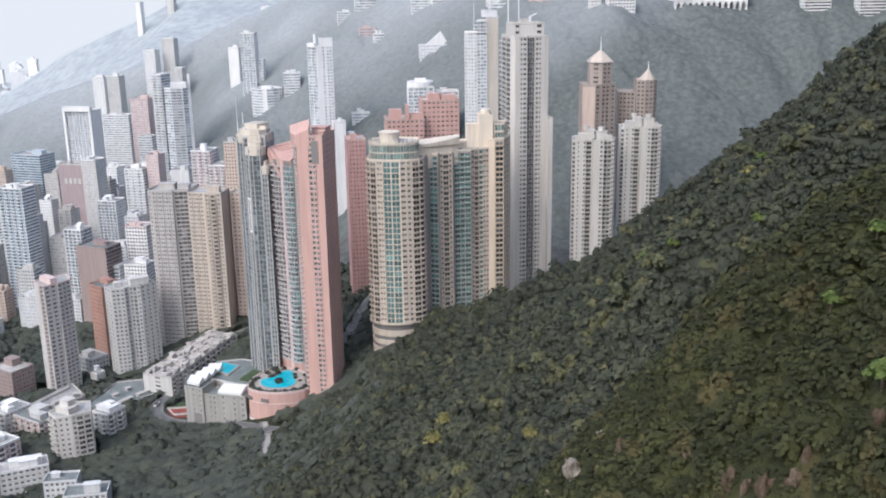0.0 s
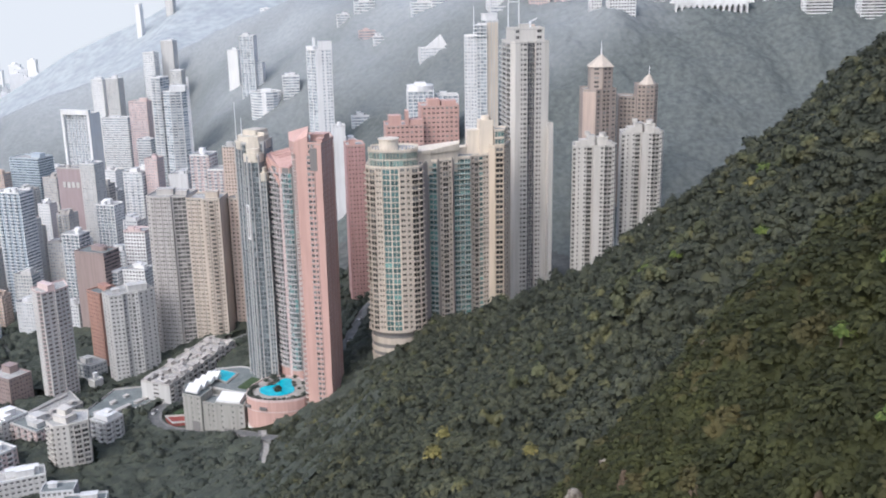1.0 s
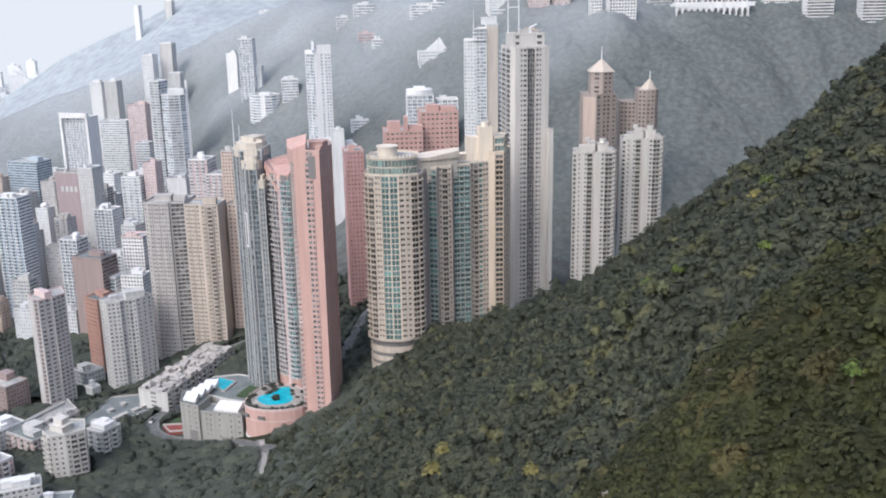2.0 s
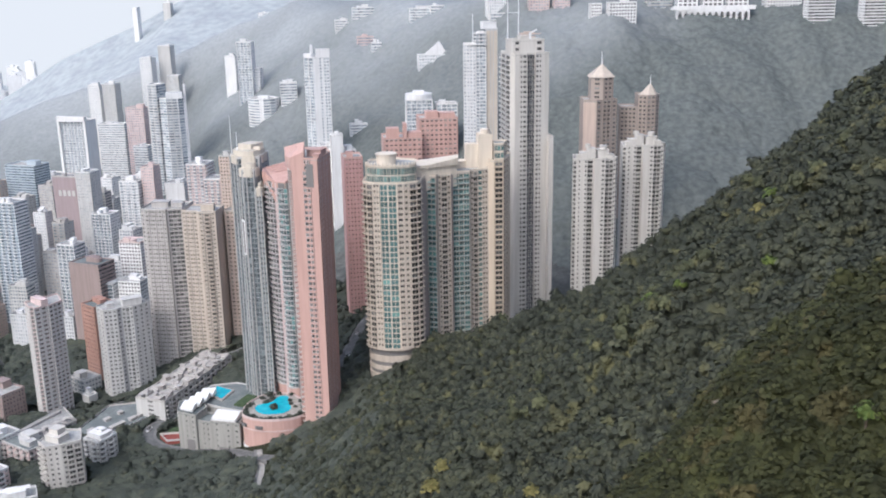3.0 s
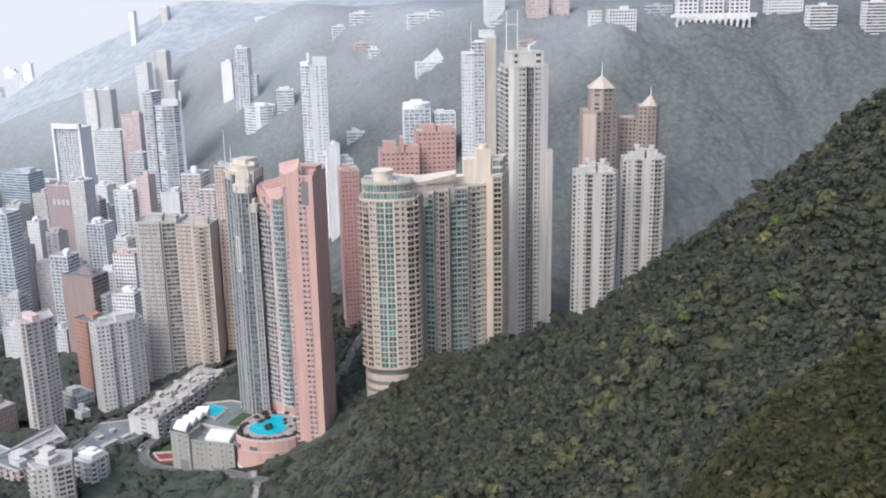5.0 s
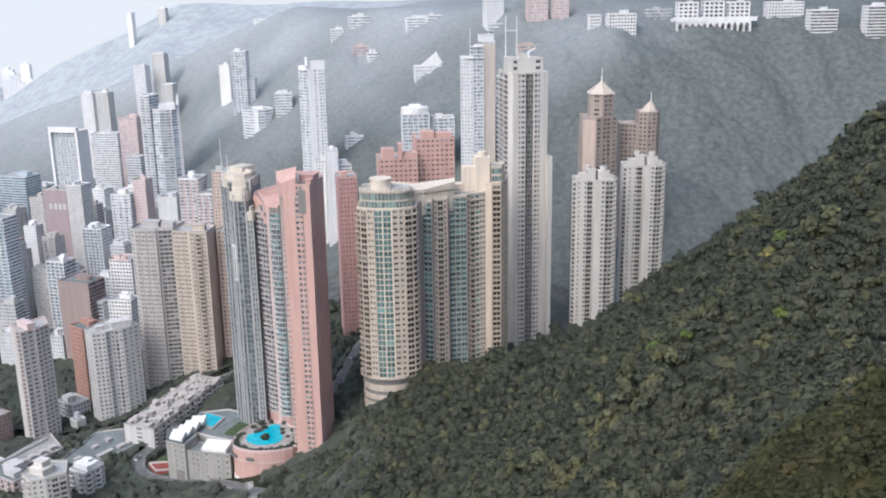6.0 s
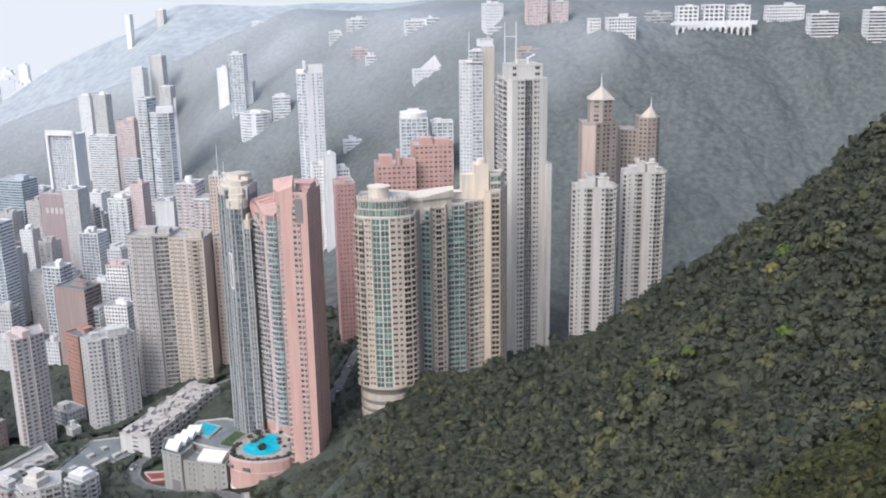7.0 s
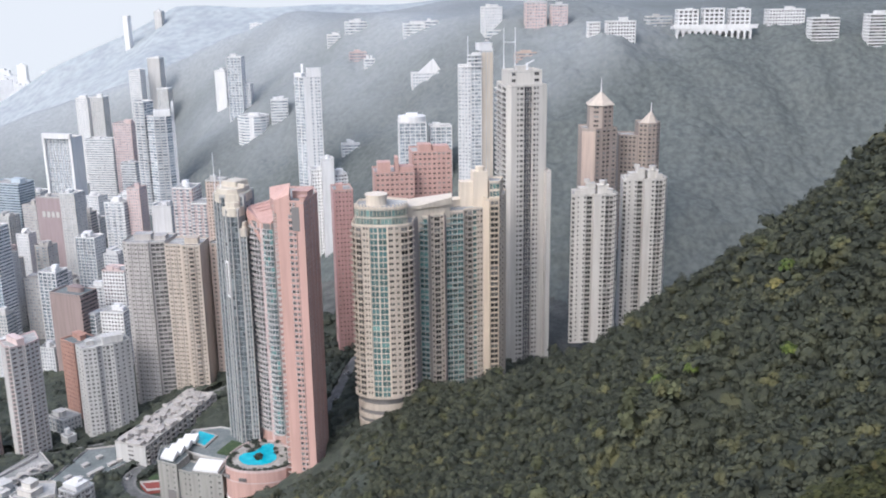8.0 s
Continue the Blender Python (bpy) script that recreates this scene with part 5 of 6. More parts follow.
# ---- school block with white canopies ----
t_ = Tower("school_block", "grey concrete school block with white canopy roofs", -148, 552, 160, CONCRETE, CONCRETE, G_DARK, category="school building", roof=ROOF_DARK)
t_.block([(-166.0, 549.5), (-153.5, 543.5), (-149.5, 556.0), (-160.0, 573.0), (-169.0, 566.0)], 160, 186.0, ["w5 g0.9 w3 g0.9 w1.5", "w1", "w1", "w1", "w2 g1 w4 g1 w3"], 3.3, wh=0.4)
t_.block([(-153.4, 545.0), (-143.8, 541.0), (-140.0, 552.0), (-149.4, 556.0)], 160, 182.5, ["w4 g0.9 w2 g0.9 w2", "w1", "w1", "w1"], 3.3, wh=0.4)
t_.block([(-143.7, 538.8), (-125.6, 534.4), (-125.2, 547.6), (-139.8, 552.0)], 160, 184.6, ["w2.5 g0.9 w4.5 g0.9 w3 g1.2 w1", "w1", "w1", "w1"], 3.3, wh=0.4)
ten = t_.add("canopy", CANVAS, "bright white zigzag canopy roof")
for k in range(4):
    x, y = -164.6 + 2.3 * k, 551.4 + 6.0 * k
    ten.prism([(x, y), (x + 8.5, y - 4.0 + 1.5 * k), (x + 9.3, y + 3.2 + 1.0 * k), (x + 1.2, y + 6.2)], 187.2, 190.0, None, [188.6, 188.8, 191.0, 190.8])
ten2 = t_.add("canopy", CANVAS, "bright white folded canopy roof")
for k in range(3):
    x, y = -143.0 + 4.9 * k, 539.2 - 1.2 * k
    ten2.prism([(x, y), (x + 4.9, y - 1.2), (x + 6.6, y + 8.0), (x + 1.6, y + 9.4)], 185.6, 187.0, None, [187.2, 187.2, 189.0, 188.8])
# dark panels on the wall face, painted shade in place of a hollow
under = t_.add("undercroft", CORE, "dark panel painted as a shaded undercroft")
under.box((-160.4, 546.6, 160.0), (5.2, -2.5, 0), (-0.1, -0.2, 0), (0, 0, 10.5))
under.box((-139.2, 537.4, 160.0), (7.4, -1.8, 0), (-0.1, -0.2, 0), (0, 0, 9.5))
t_.finish()

# ---- terraced flats in a row ----
flat_row = "row of terraced flats with cluttered roofs"
for k in range(6):
    u = k / 5.0
    x, y = -194.4 + 23.1 * u, 599.8 + 59.5 * u
    t_ = Tower("terraced_flats", "white terraced flats with cluttered pale roof and stair huts", x, y, 160, OFFWHITE, GREYSTONE, G_DARK, category="apartment block", group=flat_row)
    yaw = 68.8
    c, s_ = math.cos(radians(yaw)), math.sin(radians(yaw))
    f = lambda a, b: (x + c * a - s_ * b, y + s_ * a + c * b)
    t_.block([f(-6.4, -11.5), f(6.4, -11.5), f(6.4, 11.5), f(-6.4, 11.5)], 160, 174.5 + 0.7 * k, ["w0.6 b2.6 w0.6 g1.2 w0.6 b2.6 w0.6", "w2 g1 w2", "w0.6 g2 w0.6 g2 w0.6", "w2 g1 w2"], 3.1)
    rr = random.Random(40 + k)
    z = 174.8 + 0.7 * k
    for q in range(20):
        a, b = rr.uniform(-5, 5), rr.uniform(-10, 10)
        px, py = f(a, b)
        t_.house(px, py, z, rr.uniform(1.5, 4.5), rr.uniform(1.5, 4.0), rr.uniform(0.8, 2.8), yaw)
    for b in (-6.0, 0.0, 6.0):
        p, q = f(-5.6, b), f(5.6, b)
        t_.trim.box((*p, z), (q[0] - p[0], q[1] - p[1], 0), (-s_ * 0.3, c * 0.3, 0), (0, 0, 1.1))
    t_.finish()

# ---- low roofs and flats at the foot of the slope ----
t_ = Tower("deck_roof_building", "long low building with a dark grey flat roof and skylights", -222, 592, 148, GREYSTONE, GREYSTONE, G_DARK, category="building", roof=ROOF_DARK)
t_.block([(-240.0, 569.0), (-220.0, 563.0), (-195.0, 598.0), (-209.0, 618.0), (-231.0, 612.0)], 148, 162.5, ["w1 g1.5 w1 g1.5 w1", "w1 g2 w1 g2 w1 g2 w1 g2 w1 g2 w1 g2 w1"], 3.2)
for x, y, w in ((-204, 597, 6), (-208, 591, 5), (-201, 603, 5), (-216, 579, 6), (-213, 584, 4), (-222, 572, 5), (-229, 574, 4), (-219, 600, 3), (-224, 590, 4)):
    t_.house(x, y, 162.8, w, 2.6, 1.5, 58)
t_.finish()
t_ = Tower("barrel_roof_row", "long low building with pale roof frames and arched canopies", -259, 578, 148, GREYSTONE, GREYSTONE, G_DARK, category="building", roof=ROOF)
t_.block([(-277.0, 560.0), (-265.0, 549.0), (-242.0, 585.0), (-259.0, 607.0)], 148, 164.5, ["w1 g2 w1 g2 w1", "w1 g2 w1 g2 w1 g2 w1 g2 w1", "w1", "w1"], 3.2)
for k in range(6):
    x, y = -266 + 3.7 * k, 557 + 6.2 * k
    for a in range(0, 181, 30):
        t_.plant.turned_box(x + 3.4 * math.cos(radians(a)), y - 2.0 + 0.6 * math.cos(radians(a)), 164.8 + 2.2 * math.sin(radians(a)), 1.9, 3.6, 0.4, 58)
t_.trim.box((-273.0, 563.0, 164.8), (16, 36, 0), (-1.4, 0.7, 0), (0, 0, 1.6))
t_.finish()
t_ = Tower("cream_corner_tower", "cream corner tower block with stacked balconies and a square roof pavilion", -221, 510, 140, IVORY, IVORY, G_DARK, category="apartment block", keep=70)
t_.block([(-232.0, 507.0), (-224.5, 499.0), (-217.0, 501.5), (-208.0, 508.0), (-213.0, 522.0), (-226.0, 522.0)], 140, 188.5,
         ["w0.5 b3.4 w0.5 b3.4 w0.3", "w1.2 g1.0 w1.4 g1.0 w1.4", "w0.6 g1.4 w0.4 b3.0 w0.4 b3.0 w0.4", "w1 g1.2 w1 g1.2 w1", "w1", "w1"], 3.0)
t_.house(-222, 510, 188.8, 10, 8, 3.4, -25)
t_.house(-222, 511, 192.5, 6.5, 5.5, 3.2, -25)
t_.finish()
t_ = simple("pavilion_roof_flats", "white flats with a pale pavilion roof", -213, 533, -28, 13, 14, 140, 176, OFFWHITE, "balcony", WHITE, G_DARK, category="apartment block", plant=1)
t_.plant.turned_box(-210, 540, 176.4, 11, 9, 3.0, -28)
t_.finish()
simple("pink_low_flats", "pale pink low flats with a dark roof", -262, 541, -32, 26, 16, 140, 169, PINK_PALE, "balcony", OFFWHITE, G_DARK, roof=ROOF_DARK, category="apartment block", plant=4).finish()
simple("pale_low_flats", "pale low flats with roof clutter", -283, 548, -32, 18, 18, 140, 171, OFFWHITE, "balcony/grid", WHITE, G_DARK, category="apartment block", plant=4).finish()
simple("white_walkup_flats", "white walk-up flats with rows of dark windows", -231, 467.5, 26, 25, 12, 135, 174, OFFWHITE, "grid", WHITE, G_DARK, category="apartment block", plant=4).finish()
simple("grey_roof_flats", "low flats with a broad grey roof", -208, 457, 8, 17, 11, 135, 172, PALEGREY, "grid", PALEGREY, G_DARK, roof=ROOF_DARK, category="apartment block", plant=2).finish()
simple("grey_roof_flats", "low flats with a grey roof and pale parapet", -191, 446, 10, 22, 13, 135, 170, PALEGREY, "grid", PALEGREY, G_DARK, roof=ROOF_DARK, category="apartment block", plant=2).finish()
for x, y, yaw, w, d, z1, wl, st, lab in ((-268, 500, -30, 24, 15, 173, PINK_PALE, "balcony", "pale pink walk-up flats with stacked balconies"), (-290, 522, -30, 20, 15, 174, OFFWHITE, "balcony", "off-white walk-up flats with stacked balconies"),
                                        (-284, 482, -30, 22, 15, 169, PALEGREY, "balcony", "pale grey low flats with balconies"), (-300, 560, -32, 18, 14, 160, PINK_PALE, "grid", "pale pink low flats by the street")):
    simple("walkup_flats", lab, x, y, yaw, w, d, 130, z1, wl, st, WHITE, G_DARK, category="apartment block", group="walk-up flats at the foot of the slope", plant=4).finish()
simple("brown_low_block", "brown low block with a pale roof edge", -318, 630, -30, 24, 18, 135, 165, BROWN, "small", BROWN, G_DARK, category="building", plant=1).finish()
t_ = simple("white_gatehouse", "small white arched gatehouse", -257, 640, -35, 8, 7, 146, 158, OFFWHITE, "blank", WHITE, plant=1, category="building")
t_.finish()

# ---- roads and court ----
def ribbon(name, pts, width, material, lift, label, kind="structure"):
    pts = [np.array(p, float) for p in pts]
    fine = []
    for a, b in zip(pts[:-1], pts[1:]):
        n = max(2, int(np.linalg.norm(b - a) / 3))
        fine += [a + (b - a) * k / n for k in range(n)]
    fine.append(pts[-1])
    for _ in range(6):
        fine = [fine[0]] + [(a + 2 * b + c) / 4 for a, b, c in zip(fine[:-2], fine[1:-1], fine[2:])] + [fine[-1]]
    v, f = [], []
    for i, p in enumerate(fine):
        t = fine[min(i + 1, len(fine) - 1)] - fine[max(i - 1, 0)]
        t = t / np.linalg.norm(t)
        m = np.array((t[1], -t[0]))
        z = float(height(p[0], p[1])) + lift
        offs = [(-width / 2 - 1.6, -2.5), (-width / 2 - 1.6, 0.15), (-width / 2, 0.15), (-width / 2, 0), (width / 2, 0), (width / 2, 0.15), (width / 2 + 1.6, 0.15), (width / 2 + 1.6, -2.5)]
        v += [(*(p + m * o), z + dz) for o, dz in offs]
    w = 8
    for i in range(len(fine) - 1):
        f += [[i * w + k, i * w + k + 1, (i + 1) * w + k + 1, (i + 1) * w + k] for k in range(w - 1)]
    slots = ([1, 1, 1, 0, 1, 1, 1]) * (len(fine) - 1)
    ob = part(name, v, f, [material, KERB], None, label, kind, slots)
    ROADS.append((np.array(fine), width))
    return ob


ROADS = []
ribbon("road_bend", [(-100, 500), (-109, 508), (-122, 523), (-139, 536), (-156, 544), (-168, 546.5), (-181, 553), (-190, 563), (-193.5, 576), (-191, 587), (-183, 593), (-178, 597)], 6.0, ASPHALT, 0.8, "grey asphalt road bending round the school")
ribbon("road_valley", [(-84, 585), (-72, 611), (-63, 651), (-40, 690), (0, 720)], 5.0, ASPHALT, 0.8, "grey road between the towers")
ribbon("road_terrace", [(-300, 640), (-262, 622), (-235, 630), (-214, 640), (-190, 652), (-165, 672), (-130, 690)], 6.0, ASPHALT, 0.8, "grey asphalt street below the towers")
ribbon("road_path", [(-112, 520), (-108, 505), (-104, 490), (-103, 470)], 3.0, PAVING, 0.5, "narrow concrete path down through the trees")
court = thing("red_court", "red ball court with a green end patch beside the road", "ball court", -176, 562, 163)
zc = float(height(-176, 562)) + 2.2
s = Shape()
s.prism([(-183, 566), (-176, 556.4), (-166.5, 558), (-167.5, 568)], zc - 5, zc)
part("surface", s.v, s.f, COURT, court)
s = Shape()
s.prism(blob([(-181, 570), (-175, 568.8), (-172, 574), (-176, 579)], 2), zc - 3, zc + 0.06)
part("marking", s.v, s.f, LAWN, court, "green end patch")
s = Shape()
kerb_ring(s, [(-183, 566), (-176, 556.4), (-166.5, 558), (-167.5, 568)], zc, 0.25, 1.2)
part("low_wall", s.v, s.f, OFFWHITE, court)
OUTLINES.append([(-186, 566), (-177, 553), (-163, 556), (-166, 580), (-180, 582)])

# vehicles parked at the roadside
def vehicle(x, y, yaw, label, colour, long=4.4, tall=1.5, category="car", name="car"):
    z = float(height(x, y)) + 0.85
    ob = thing(name, label, category, x, y, z, "vehicles at the roadside")
    c, s_ = math.cos(radians(yaw)), math.sin(radians(yaw))
    b = Shape()
    b.turned_box(x, y, z + 0.35, long, 1.8, tall * 0.45, yaw)
    part("body", b.v, b.f, colour, ob)
    cab = Shape()
    f = lambda a, q: (x + c * a - s_ * q, y + s_ * a + c * q)
    lo, hi = [f(-long * 0.42, -0.85), f(long * 0.3, -0.85), f(long * 0.3, 0.85), f(-long * 0.42, 0.85)], [f(-long * 0.34, -0.7), f(long * 0.14, -0.7), f(long * 0.14, 0.7), f(-long * 0.34, 0.7)]
    cab.prism(lo, z + 0.35 + tall * 0.45, z + 0.35 + tall, hi)
    part("cabin", cab.v, cab.f, G_DARK, ob, "dark glazed cabin")
    for a in (-0.32, 0.32):
        for q in (-0.85, 0.85):
            wx, wy = f(a * long, q)
            w = Shape()
            w.turned_box(wx, wy, z, 0.62, 0.2, 0.62, yaw)
            part("wheel", w.v, w.f, CORE, ob)


vehicle(-193, 576, 84, "white van at the bend of the road", WHITE, 5.6, 2.3, "van", "van")
vehicle(-70, 612, 70, "white car on the road between towers", WHITE)
vehicle(-66, 640, 74, "grey car on the road between towers", PALEGREY)
vehicle(-57, 538, 20, "white car parked under the curved tower", WHITE)

# ---- far town beyond the ridge ----
rng = random.Random(5)
for k in range(110):
    y = rng.uniform(2700, 4300)
    x = -y * rng.uniform(0.30, 0.50) + rng.uniform(-60, 60)
    h, w = rng.uniform(70, 150), rng.uniform(26, 52)
    t_ = thing("far_tower", "pale high-rise of the far waterside town in mist", "high-rise", x, y, 2, "far waterside towers")
    s = Shape()
    s.turned_box(x, y, 0, w, w * 0.6, h, rng.uniform(-25, 25))
    part("wall", s.v, s.f, WHITE, t_)
    s = Shape()
    s.turned_box(x, y, h, w * 0.4, w * 0.3, 7, rng.uniform(-25, 25))
    part("roof_plant", s.v, s.f, WHITE, t_)

# ---- woods ----
def crown_leaves(seed, count, leaf, lobes, fine=1, lift=0.6, core=0.9):
    """A lumpy crown of radius one: its closed inner body (verts, triangles) and the leaf sprays that cover it."""
    rng = np.random.RandomState(seed)
    bm = bmesh.new()
    bmesh.ops.create_icosphere(bm, subdivisions=fine, radius=1.0)
    v = np.array([p.co[:] for p in bm.verts])
    tri = np.array([[p.index for p in f.verts] for f in bm.faces])
    bm.free()
    cen = rng.normal(0, 1, (lobes, 3))
    cen /= np.linalg.norm(cen, axis=1)[:, None]
    cen[:, 2] = np.abs(cen[:, 2]) * 0.8 - 0.1
    big = rng.uniform(0.6, 1.0, lobes)
    reach = lambda d: 0.70 + 0.28 * np.max(np.maximum(0, d @ cen.T) ** 5 * big, axis=1)
    squash = lambda p: np.concatenate([p[:, :2], np.where(p[:, 2:] < 0, p[:, 2:] * 0.5, p[:, 2:] * 0.85)], 1)
    v = squash(v * (reach(v) * core)[:, None])
    out = rng.normal(0, 1, (count, 3))
    out[:, 2] = np.abs(out[:, 2]) - 0.3
    out /= np.linalg.norm(out, axis=1)[:, None]
    pos = squash(out * (reach(out) * rng.uniform(0.72, 1.08, count))[:, None])
    n = out + rng.normal(0, 0.34, (count, 3)) + np.array((0, 0, lift))
    n /= np.linalg.norm(n, axis=1)[:, None]
    t = np.cross(n, rng.normal(0, 1, (count, 3)))
    t /= np.linalg.norm(t, axis=1)[:, None]
    b = np.cross(n, t)
    s = leaf * rng.uniform(0.55, 1.35, (count, 1))
    q = np.stack([pos - t * s - b * s * 0.35, pos + t * s * 0.25 - b * s * 0.8, pos + t * s + b * s * 0.3, pos - t * s * 0.15 + b * s * 0.85], 1)
    return v, tri, q


def crowns_mesh(name, bodies, tri, leaves):
    """One mesh of crown bodies (k, n, 3) that share the triangles tri, and of loose leaves (m, 4, 3); several kinds at once."""
    me = bpy.data.meshes.new(name)
    vs, loops, starts, k0, l0 = [], [], [], 0, 0
    for b, t, q in zip(bodies, tri, leaves):
        k, n = b.shape[:2]
        vs.append(b.reshape(-1, 3))
        idx = (t[None] + (np.arange(k) * n)[:, None, None]).reshape(-1) + k0
        loops.append(idx)
        starts.append(l0 + np.arange(0, len(idx), 3))
        k0, l0 = k0 + k * n, l0 + len(idx)
        vs.append(q.reshape(-1, 3))
        idx = np.arange(q.shape[0] * 4) + k0
        loops.append(idx)
        starts.append(l0 + np.arange(0, len(idx), 4))
        k0, l0 = k0 + len(idx), l0 + len(idx)
    me.vertices.add(k0)
    me.vertices.foreach_set("co", np.concatenate(vs).reshape(-1).astype(np.float32))
    me.loops.add(l0)
    me.loops.foreach_set("vertex_index", np.concatenate(loops).astype(np.int32))
    st = np.concatenate(starts).astype(np.int32)
    me.polygons.add(len(st))
    me.polygons.foreach_set("loop_start", st)
    me.update(calc_edges=True)
    me.shade_smooth()
    return me


def clear_of_buildings(x, y, margin):
    """True where a point lies outside every building's outline, widened by the margin."""
    ok = np.ones(len(x), bool)
    for pts in OUTLINES:
        ring = np.array(pts)
        c, r = ring.mean(axis=0), np.max(np.hypot(*(ring - ring.mean(axis=0)).T)) + margin
        near = np.where(np.hypot(x - c[0], y - c[1]) < r)[0]
        if len(near) == 0:
            continue
        wide = c + (ring - c) * (1 + margin / (r * 0.7))
        odd = np.zeros(len(near), bool)
        px, py = x[near], y[near]
        for (ax, ay), (bx, by) in zip(wide, np.roll(wide, -1, axis=0)):
            cut = (ay > py) != (by > py)
            odd ^= cut & (px < (bx - ax) * (py - ay) / (by - ay + 1e-9) + ax)
        ok[near[odd]] = False
    return ok


def clear_of_roads(x, y, margin):
    ok = np.ones(len(x), bool)
    for line, width in ROADS:
        d = np.min(np.hypot(x[:, None] - line[None, :, 0], y[:, None] - line[None, :, 1]), axis=1)
        ok &= d > width / 2 + margin
    return ok


def canopy(name, label, xr, yr, step, cell, mask, rise, base_lift, material, density, leaf, seed, taper=None):
    """Close woods as one rolling sheet of rounded crowns with leaf sprays standing on it."""
    rng = np.random.RandomState(seed)
    hx, hy = np.arange(*xr, step), np.arange(*yr, step)
    X, Y = np.meshgrid(hx, hy)

    def domes(c):
        cells = rng.uniform(0, 1, (3, 160, 160))
        best, size = np.full(X.shape, 9.0), np.zeros(X.shape)
        i, j = np.floor(X / c).astype(int), np.floor(Y / c).astype(int)
        for di in (-1, 0, 1):
            for dj in (-1, 0, 1):
                u, v, q = cells[:, (i + di) % 160, (j + dj) % 160]
                d = np.hypot(X / c - i - di - u, Y / c - j - dj - v) / (0.75 + 0.4 * q)
                size = np.where(d < best, q, size)
                best = np.minimum(best, d)
        return np.sqrt(np.clip(1 - best ** 2, 0, 1)), size

    big, size = domes(cell)
    small, _ = domes(cell * 0.37)
    lift = big * (rise[0] + rise[1] * size) + small * 0.3 * rise[0] + 0.12 * rise[0] * waves(X, Y, cell, seed)
    ground_z = height(X, Y)
    fade = np.ones(X.shape) if taper is None else np.clip(taper(X, Y, ground_z), 0, 1)
    Z = ground_z + base_lift * fade + lift * fade
    on = mask(X.ravel(), Y.ravel()) & (fade.ravel() > 0)
    on = on.reshape(X.shape)[:-1, :-1].ravel()
    n = len(hx)
    q = ((np.arange(len(hy) - 1)[:, None] * n + np.arange(n - 1)[None, :]).ravel())[on]
    quads = np.stack([q, q + 1, q + n + 1, q + n], 1)
    used, back = np.unique(quads, return_inverse=True)
    verts = np.stack([X.ravel(), Y.ravel(), Z.ravel()], 1)
    body, faces = verts[used], back.reshape(-1, 4)
    sprays = np.zeros((0, 4, 3))
    if density:
        pick = rng.randint(0, len(q), int(len(q) * step * step * density))
        u, v = rng.uniform(0, 1, (2, len(pick), 1))
        a, b, c, d = (verts[quads[pick, k]] for k in range(4))
        pos = a * (1 - u) * (1 - v) + b * u * (1 - v) + c * u * v + d * (1 - u) * v
        nrm = np.cross(b - a, d - a)
        nrm /= np.linalg.norm(nrm, axis=1)[:, None]
        pos = pos + nrm * rng.uniform(-0.1, 0.9, (len(pick), 1)) * leaf
        nrm = nrm + rng.normal(0, 0.42, nrm.shape) + np.array((0, 0, 0.3))
        nrm /= np.linalg.norm(nrm, axis=1)[:, None]
        t = np.cross(nrm, rng.normal(0, 1, nrm.shape))
        t /= np.linalg.norm(t, axis=1)[:, None]
        w = np.cross(nrm, t)
        sz = leaf * rng.uniform(0.55, 1.4, (len(pick), 1))
        sprays = np.stack([pos - t * sz - w * sz * 0.35, pos + t * sz * 0.25 - w * sz * 0.8, pos + t * sz + w * sz * 0.3, pos - t * sz * 0.15 + w * sz * 0.85], 1)
    me = bpy.data.meshes.new(name)
    co = np.concatenate([body, sprays.reshape(-1, 3)])
    loops = np.concatenate([faces.ravel(), np.arange(len(sprays) * 4) + len(body)])
    me.vertices.add(len(co))
    me.vertices.foreach_set("co", co.reshape(-1).astype(np.float32))
    me.loops.add(len(loops))
    me.loops.foreach_set("vertex_index", loops.astype(np.int32))
    me.polygons.add(len(loops) // 4)
    me.polygons.foreach_set("loop_start", np.arange(0, len(loops), 4).astype(np.int32))
    me.update(calc_edges=True)
    me.shade_smooth()
    me.materials.append(material)
    return tagged(new(name, me), label, "trees", "", "stuff")


def scatter(x0, x1, y0, y1, step, keep, seed):
    rng = np.random.RandomState(seed)
    xs, ys = np.meshgrid(np.arange(x0, x1, step), np.arange(y0, y1, step))
    x = xs.ravel() + rng.uniform(-0.5, 0.5, xs.size) * step
    y = ys.ravel() + rng.uniform(-0.5, 0.5, xs.size) * step
    ok = keep(x, y)
    ok &= clear_of_buildings(x, y, 1.6) & clear_of_roads(x, y, 2.5)
    return x[ok], y[ok], rng


